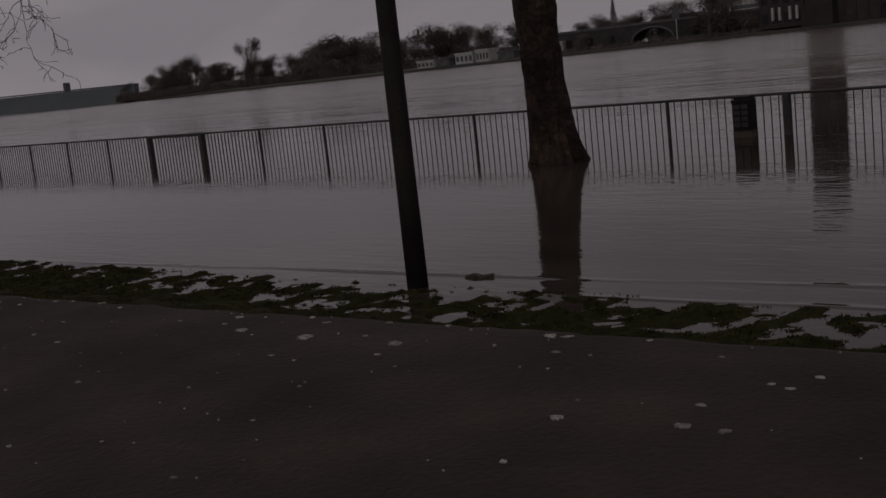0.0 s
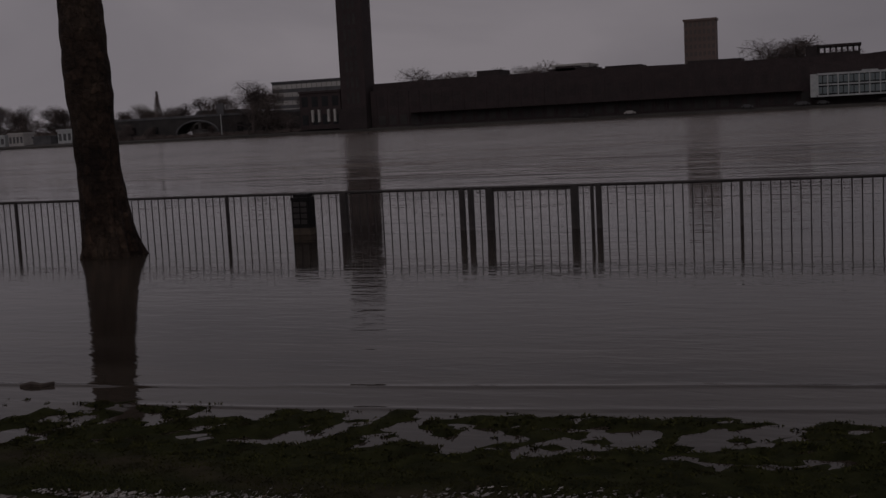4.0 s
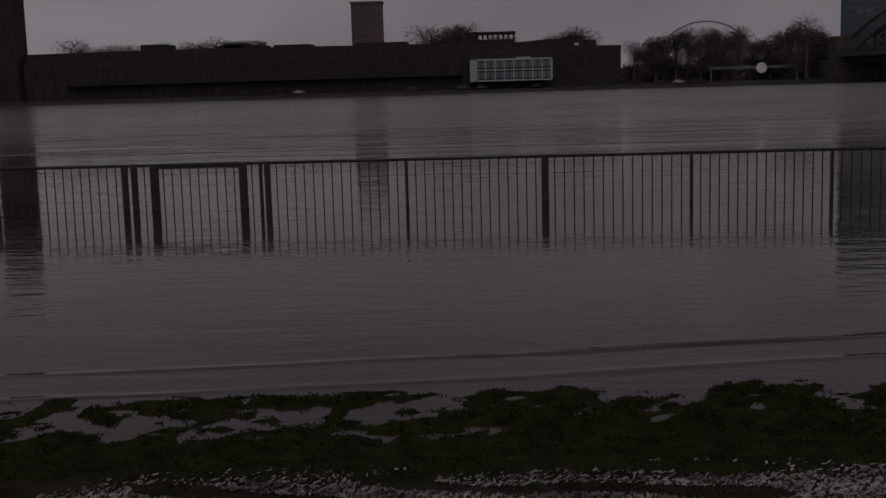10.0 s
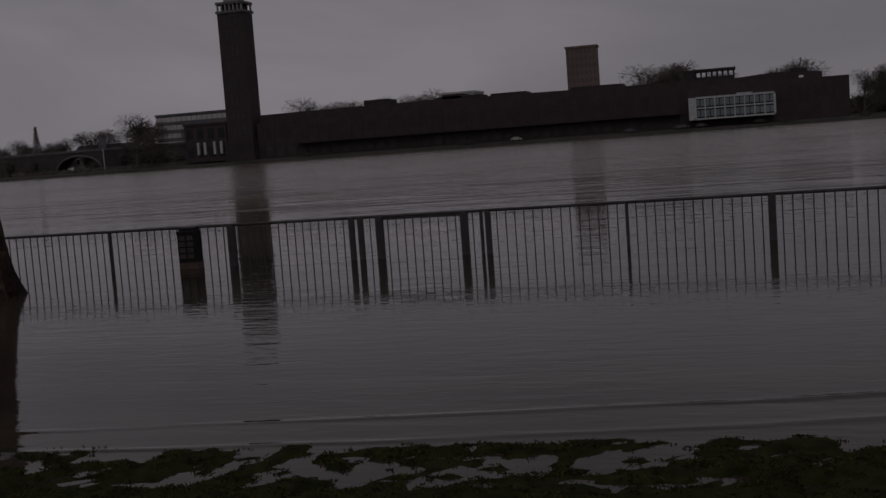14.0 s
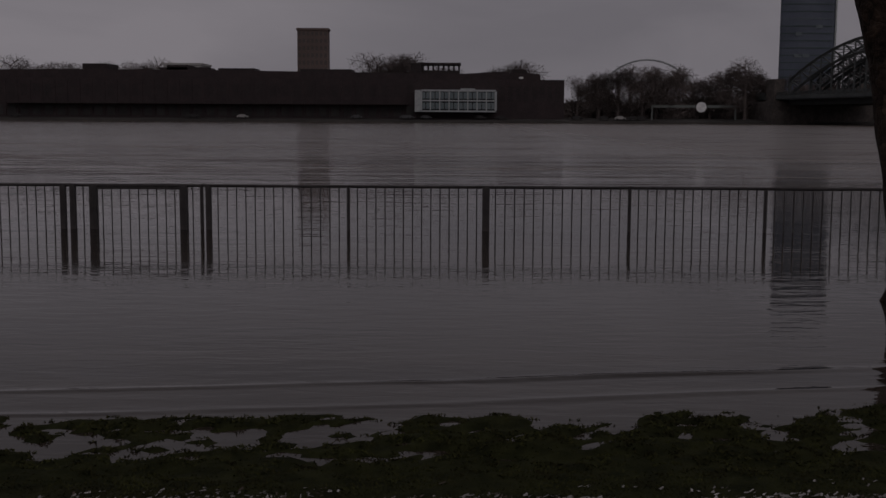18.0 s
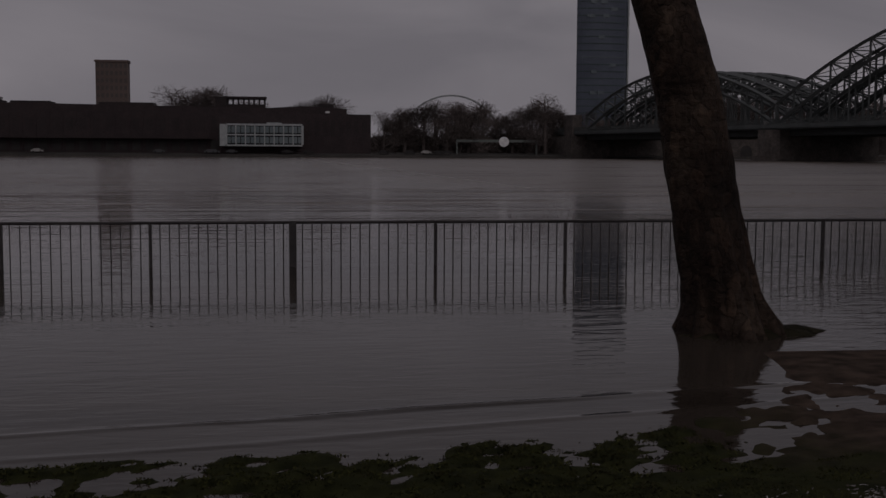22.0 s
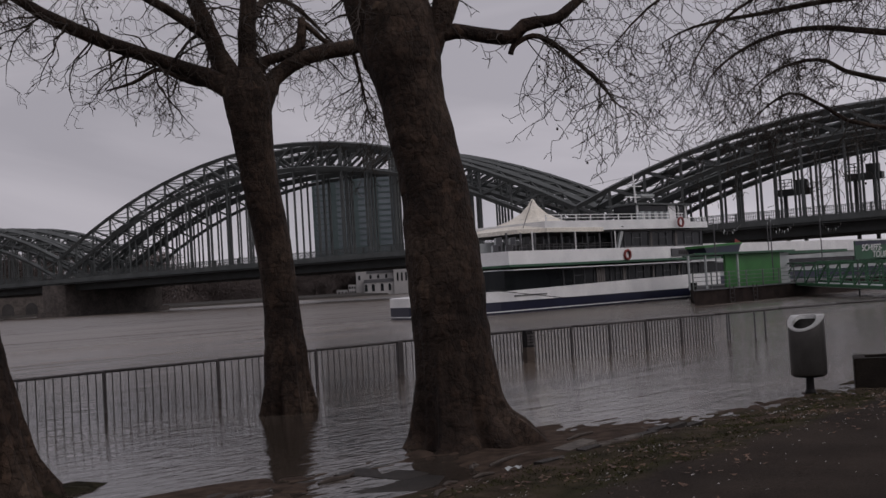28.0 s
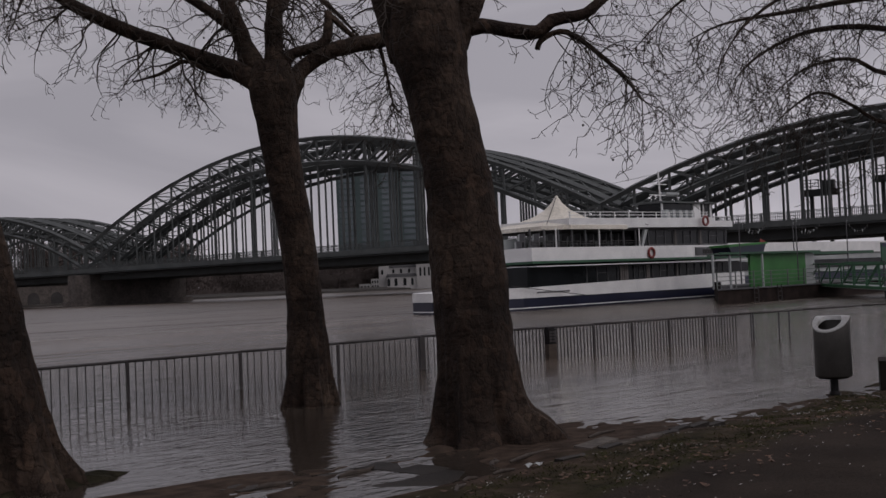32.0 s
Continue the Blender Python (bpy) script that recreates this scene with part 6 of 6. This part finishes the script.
    for x in (cx - 4.2, cx, cx + 4.2):
        for y in (cy - 3.5, cy + 3.5):
            part("pavilion_pole", Soup().tube([(x, y, 3.78), (x, y, 4.98)], [0.05, 0.05], 6), WHITE, canopy)
    for x, z in ((21.15, 3.30), (27.65, 5.50)):
        ring = Soup()
        for i in range(16):
            a = 2 * math.pi * i / 16
            for j in range(6):
                b = 2 * math.pi * j / 6
                ring.v.append((x + (0.31 + 0.09 * math.cos(b)) * math.cos(a), -0.22 + 0.08 * math.sin(b), z + (0.31 + 0.09 * math.cos(b)) * math.sin(a)))
        for i in range(16):
            for j in range(6):
                ring.f.append((i * 6 + j, ((i + 1) % 16) * 6 + j, ((i + 1) % 16) * 6 + (j + 1) % 6, i * 6 + (j + 1) % 6))
        part("life_ring", ring, RED, t, "red life ring", smooth=True)
    board = part("name_board", Soup().box(26.3, 29.4, -0.2, -0.14, 3.05, 3.62), SLATE, t, "grey name board with dark bars")
    for i in range(7):
        part("name_bar", Soup().box(27.15 + i * 0.31, 27.38 + i * 0.31, -0.23, -0.2, 3.18, 3.46), DARKWALL, board)
    for i in range(14):
        part("writing_bar", Soup().box(9.8 + i * 0.22, 9.94 + i * 0.22, -0.07, -0.03, 1.0, 1.1), SLATE, t)
    part("bow_rail", Soup().beam((5.4, 1.5, 1.9), (7.6, 0.3, 1.75), 0.06), WHITE, t)
    part("flag_line", Soup().beam((16.1, 3.6, 7.4), (26.0, 2.5, 9.1), 0.025), DARKWALL, t)


ship()


def landing():
    t = thing("landing_stage", (53.8, 35.8, 0), "dark floating landing stage with a green shelter", "landing stage")
    part("pontoon", Soup().slab([(0, 0), (30, 0), (30, 10.6), (15.4, 10.6)], -0.5, 0.78), PONTOON, t)
    part("deck_edge", Soup().slab([(-0.1, -0.1), (30.1, -0.1), (30.1, 10.7), (15.3, 10.7)], 0.78, 0.84), SLATE, t)
    part("shelter_wall", Soup().box(4.95, 11.2, 1.0, 1.15, 0.84, 2.78), GREEN, t, "bright green tarpaulin wall")
    part("shelter_side", Soup().box(11.2, 12.3, 1.0, 5.0, 0.84, 2.74), WHITEMETAL, t)
    part("roof", Soup().slab([(1.2, 0.6), (12.4, 0.6), (12.4, 5), (6.5, 5)], 2.78, 2.90), GREENDK, t)
    part("back_roof", Soup().slab([(12.4, 1.4), (21, 1.4), (21, 6), (12.4, 6)], 2.66, 2.84), GREENDK, t)
    for x in (0.7, 2.4, 5.8):
        part("roof_post", Soup().box(x, x + 0.1, 0.7, 0.8, 0.84, 2.78), WHITEMETAL, t)
    for z in (1.05, 1.28, 1.51, 1.74):
        part("guard_rail", Soup().box(0.1, 11.2, 0.1, 0.13, z, z + 0.035), GALV, t)
    for i in range(7):
        part("guard_post", Soup().box(0.1 + i * 1.85, 0.15 + i * 1.85, 0.08, 0.15, 0.84, 1.80), GALV, t)
    for x in (3.4, 5.9):
        lad = part("ladder", Soup().box(x, x + 0.04, -0.16, -0.12, -0.4, 0.95), IRON, t)
        part("stile", Soup().box(x + 0.42, x + 0.46, -0.16, -0.12, -0.4, 0.95), IRON, lad)
        for k in range(4):
            part("rung", Soup().box(x + 0.04, x + 0.42, -0.15, -0.125, 0.0 + k * 0.25, 0.03 + k * 0.25), IRON, lad)
    part("bollard", Soup().tube([(0.9, 0.6, 0.84), (0.9, 0.6, 1.25)], [0.16, 0.2], 10), BLACK, t)
    gl = math.hypot(16.5, 17.5)
    g = thing("gangway", (66.6, 37.5, 0.70), "green steel truss gangway to the shore", "gangway", turn=math.degrees(math.atan2(-17.5, -16.5)))
    for y in (0.0, 2.2):
        part("top_chord", Soup().beam((0, y, 1.35), (gl, y, 0.95), 0.10), GANGGREEN, g)
        part("bottom_chord", Soup().beam((0, y, 0.1), (gl, y, -0.35), 0.15), GANGGREEN, g)
        for i in range(13):
            x, dz = i * gl / 12, -0.42 * i / 12
            part("upright", Soup().beam((x, y, 0.1 + dz), (x, y, 1.35 + dz), 0.07), GANGGREEN, g)
            if i < 12:
                part("diagonal", Soup().beam((x, y, 0.1 + dz), (x + gl / 12, y, 1.3 + dz), 0.06), GANGGREEN, g)
        for z in (0.5, 0.9):
            part("hand_rail", Soup().beam((0, y, z), (gl, y, z - 0.42), 0.05), GANGGREEN, g)
    part("walkway", Soup().beam((0, 1.1, 0.0), (gl, 1.1, -0.42), 2.2, 0.08), WHITEMETAL, g)
    sg = thing("sign_board", (61.3, 30.0, 2.0), "green and blue advertising board beside the gangway", "sign", turn=-8)
    part("board", Soup().box(0, 5.2, 0, 0.08, 0, 1.05), GREENDK, sg)
    part("blue_band", Soup().box(0.02, 5.18, -0.012, 0, 0.80, 1.03), NAVY, sg)
    for txt, x, z in (("SCHIFFS-", 0.55, 0.48), ("TOUREN", 1.55, 0.08)):
        c = bpy.data.curves.new("lettering", "FONT")
        c.body, c.size, c.extrude, c.shear = txt, 0.52, 0.01, 0.25
        c.materials.append(WHITE)
        ob = new("lettering", c)
        ob.parent = sg
        ob.matrix_local = pose(x, -0.03, z, 90, 0, 0)
    for x in (0.3, 3.9):
        part("leg", Soup().box(x, x + 0.08, 0.1, 0.18, -2.6, 1.0), SLATE, sg)
    w = thing("white_ship", (84, 56, 0), "long low white passenger ship moored beyond the landing stage", "ship")
    part("hull", Soup().slab([(0, 0), (44, 0), (44, 8), (0, 8)], -0.5, 1.4), NAVY, w)
    part("saloon", Soup().slab([(0.3, 0.2), (44, 0.2), (44, 7.8), (0.3, 7.8)], 1.4, 3.2), WHITEMETAL, w)
    part("window_band", Soup().box(2, 43, 0.1, 0.2, 1.8, 2.6), DARKGLASS, w)
    part("roof", Soup().slab([(0, 0), (44, 0), (44, 8), (0, 8)], 3.2, 4.3), WHITE, w)
    b = thing("tender_boat", (65.2, 42.0, 2.84), "small green and dark lifeboat on the stern", "boat")
    part("hull", Soup().prism([(-0.2, 0.0), (3.4, 0.0), (3.9, 0.75), (-0.6, 0.55)], 0, 1.4), NAVY, b)
    part("gunwale", Soup().prism([(-0.7, 0.55), (4.0, 0.75), (4.0, 0.88), (-0.7, 0.7)], -0.05, 1.45), GREEN, b)
    part("flag", Soup().prism([(4.1, 0.9), (4.8, 0.75), (4.85, 0.95), (4.2, 1.15)], 0.6, 0.62), RED, b)
    for i in range(5):
        x = 56.5 + i * 3.1
        m = thing("flag_mast", (x, 36 + (i % 2) * 2, 1.06), "slim mast with small pennants", "mast")
        part("pole", Soup().tube([(0, 0, 0), (0, 0, 3.9)], [0.04, 0.03], 6), SLATE, m)
        for j in range(9):
            f = j / 9
            part("pennant", Soup().prism([(3.1 * f, 3.7 - 1.6 * f * (1 - f) * 1.6), (3.1 * f + 0.13, 3.7 - 1.6 * f * (1 - f) * 1.6), (3.1 * f + 0.06, 3.52 - 1.6 * f * (1 - f) * 1.6)], 0, 0.015), (WHITEMETAL, SLATE, DARKWALL)[j % 3], m)


landing()


# ---- flooded paving and driftwood ----
def paving():
    rng = random.Random(2)
    t = thing("flooded_paving", (6.6, 9.4, 0), "wet stone slabs half under water beside the trees", "paving", kind="structure")
    me = [Soup().slab([(-0.22 * a, -0.25), (-0.02, -0.27), (0.24 * a, -0.22), (0.27 * a, 0.05), (0.22 * a, 0.25), (0.03, 0.21), (-0.25 * a, 0.24), (-0.21 * a, -0.03)], -0.05, 0.0).mesh("slab", SLAB) for a in (0.9, 1.25)]
    for r in range(8):
        for c in range(9):
            x, y = c * 0.51 - 2.0 + (r % 2) * 0.2 + 0.25 * r, r * 0.5 - 2.2 + 0.06 * c
            if noise.noise(Vector((x * 0.8, y * 0.8, 31))) < 0.16 or y > 0.3 or x > 2.0:
                continue
            o = part("slab", me[(r + c) % 2 if (r + c) % 5 == 0 else 0], SLAB, t)
            zz = rng.uniform(-0.014, 0.005)
            o.matrix_local = pose(x, y, zz, rng.uniform(-1.6, 1.6), rng.uniform(-1.6, 1.6), 7 + rng.uniform(-14, 14))
    for x, y, a, ln in ((7.2, 8.9, 10, 0.55), (8.3, 8.1, 35, 0.3), (9.6, 7.4, -10, 0.9), (-5.87, 7.05, 15, 0.26), (6.3, 9.0, -5, 0.4)):
        p = [Vector((-ln / 2, 0, 0.0)), Vector((-ln / 6, 0.02, 0.012)), Vector((ln / 5, -0.02, 0.006)), Vector((ln / 2, 0.03, 0.018))]
        solid("driftwood", Soup().tube(p, [0.018, 0.026, 0.022, 0.012], 7), WOOD, "short dark wet piece of driftwood", "driftwood", "driftwood", place=(x, y, max(0, ground_z(x, y))), turn=a)
    kerb = thing("kerb", (8.31, 7.26, 0.0), "old row of pale kerb stones sunk in mud", "kerb", kind="structure", turn=math.degrees(math.atan2(0.38, 2.67)))
    stone = [Soup().slab([(0.0, -0.05), (a, -0.06), (a + 0.02, 0.05), (0.02, 0.06)], -0.1, 0.0).mesh("stone", m) for a, m in ((0.33, SLAB), (0.42, SLAB), (0.38, PALESTONE))]
    u = 0.0
    for i in range(9):
        p = kerb.matrix_world @ Vector((u, 0, 0))
        o = part("stone", stone[2 if i in (3, 4) else i % 2], SLAB, kerb)
        o.matrix_local = pose(u, rng.uniform(-0.02, 0.02), ground_z(p.x, p.y) + rng.uniform(0.008, 0.025), rng.uniform(-2, 2), rng.uniform(-2, 2), rng.uniform(-4, 4))
        u += 0.33 if i % 2 == 0 else 0.43
    flat = thing("flat_stone", (9.41, 7.72, ground_z(9.41, 7.72)), "pale flat stone lying in the mud", "stone", turn=20)
    part("stone", Soup().slab([(-0.42, -0.1), (0.3, -0.14), (0.42, 0.06), (-0.3, 0.13)], -0.03, 0.022), PALESTONE, flat)
    for x, y, a, ln in ((6.74, 6.96, 35, 0.32), (7.31, 7.43, 10, 0.2), (7.81, 7.5, 5, 0.3), (8.6, 7.9, 14, 0.8), (10.2, 8.3, 12, 0.6)):
        q = [Vector((-ln / 2, 0, 0.012)), Vector((0, 0.02, 0.02)), Vector((ln / 2, -0.01, 0.014))]
        solid("broken_branch", Soup().tube(q, [0.014, 0.02, 0.012], 7), WOOD, "broken dark branch lying on the mud", "branch", "driftwood", place=(x, y, max(0, ground_z(x, y))), turn=a)
    rag = thing("paper_scrap", (7.91, 7.22, ground_z(7.91, 7.22)), "crumpled white paper scrap on the mud", "litter")
    sc = Soup()
    for i in range(5):
        for j in range(3):
            sc.v.append((-0.1 + i * 0.05, -0.04 + j * 0.04, 0.012 + 0.03 * abs(math.sin(i * 2.1 + j * 1.7))))
    sc.f = [(i * 3 + j, i * 3 + 3 + j, i * 3 + 4 + j, i * 3 + 1 + j) for i in range(4) for j in range(2)]
    part("sheet", sc, WHITEMETAL, rag)
    mound = Soup()
    rr = [(1.0, -0.10), (0.82, -0.01), (0.66, 0.03), (0.42, 0.08)]
    n = 30
    for r, z in rr:
        for j in range(n):
            a = 6.283 * j / n
            f = 1 + 0.5 * noise.noise(Vector((math.cos(a) * 2, math.sin(a) * 2, 5.0))) + 0.3 * noise.noise(Vector((math.cos(a) * 6, math.sin(a) * 6, 8.0)))
            mound.v.append((r * f * math.cos(a) * 1.05 + 0.3, r * f * math.sin(a) * 0.45, z + 0.035 * noise.noise(Vector((math.cos(a) * 5, math.sin(a) * 5, r * 4)))))
    for i in range(3):
        for j in range(n):
            mound.f.append((i * n + j, i * n + (j + 1) % n, (i + 1) * n + (j + 1) % n, (i + 1) * n + j))
    mound.f.append(tuple(3 * n + j for j in range(n)))
    solid("mound", mound, TURF, "small earthy mound at the foot of a tree", "earth mound", kind="structure", place=(4.75, 11.0, -0.01), smooth=True)


paving()
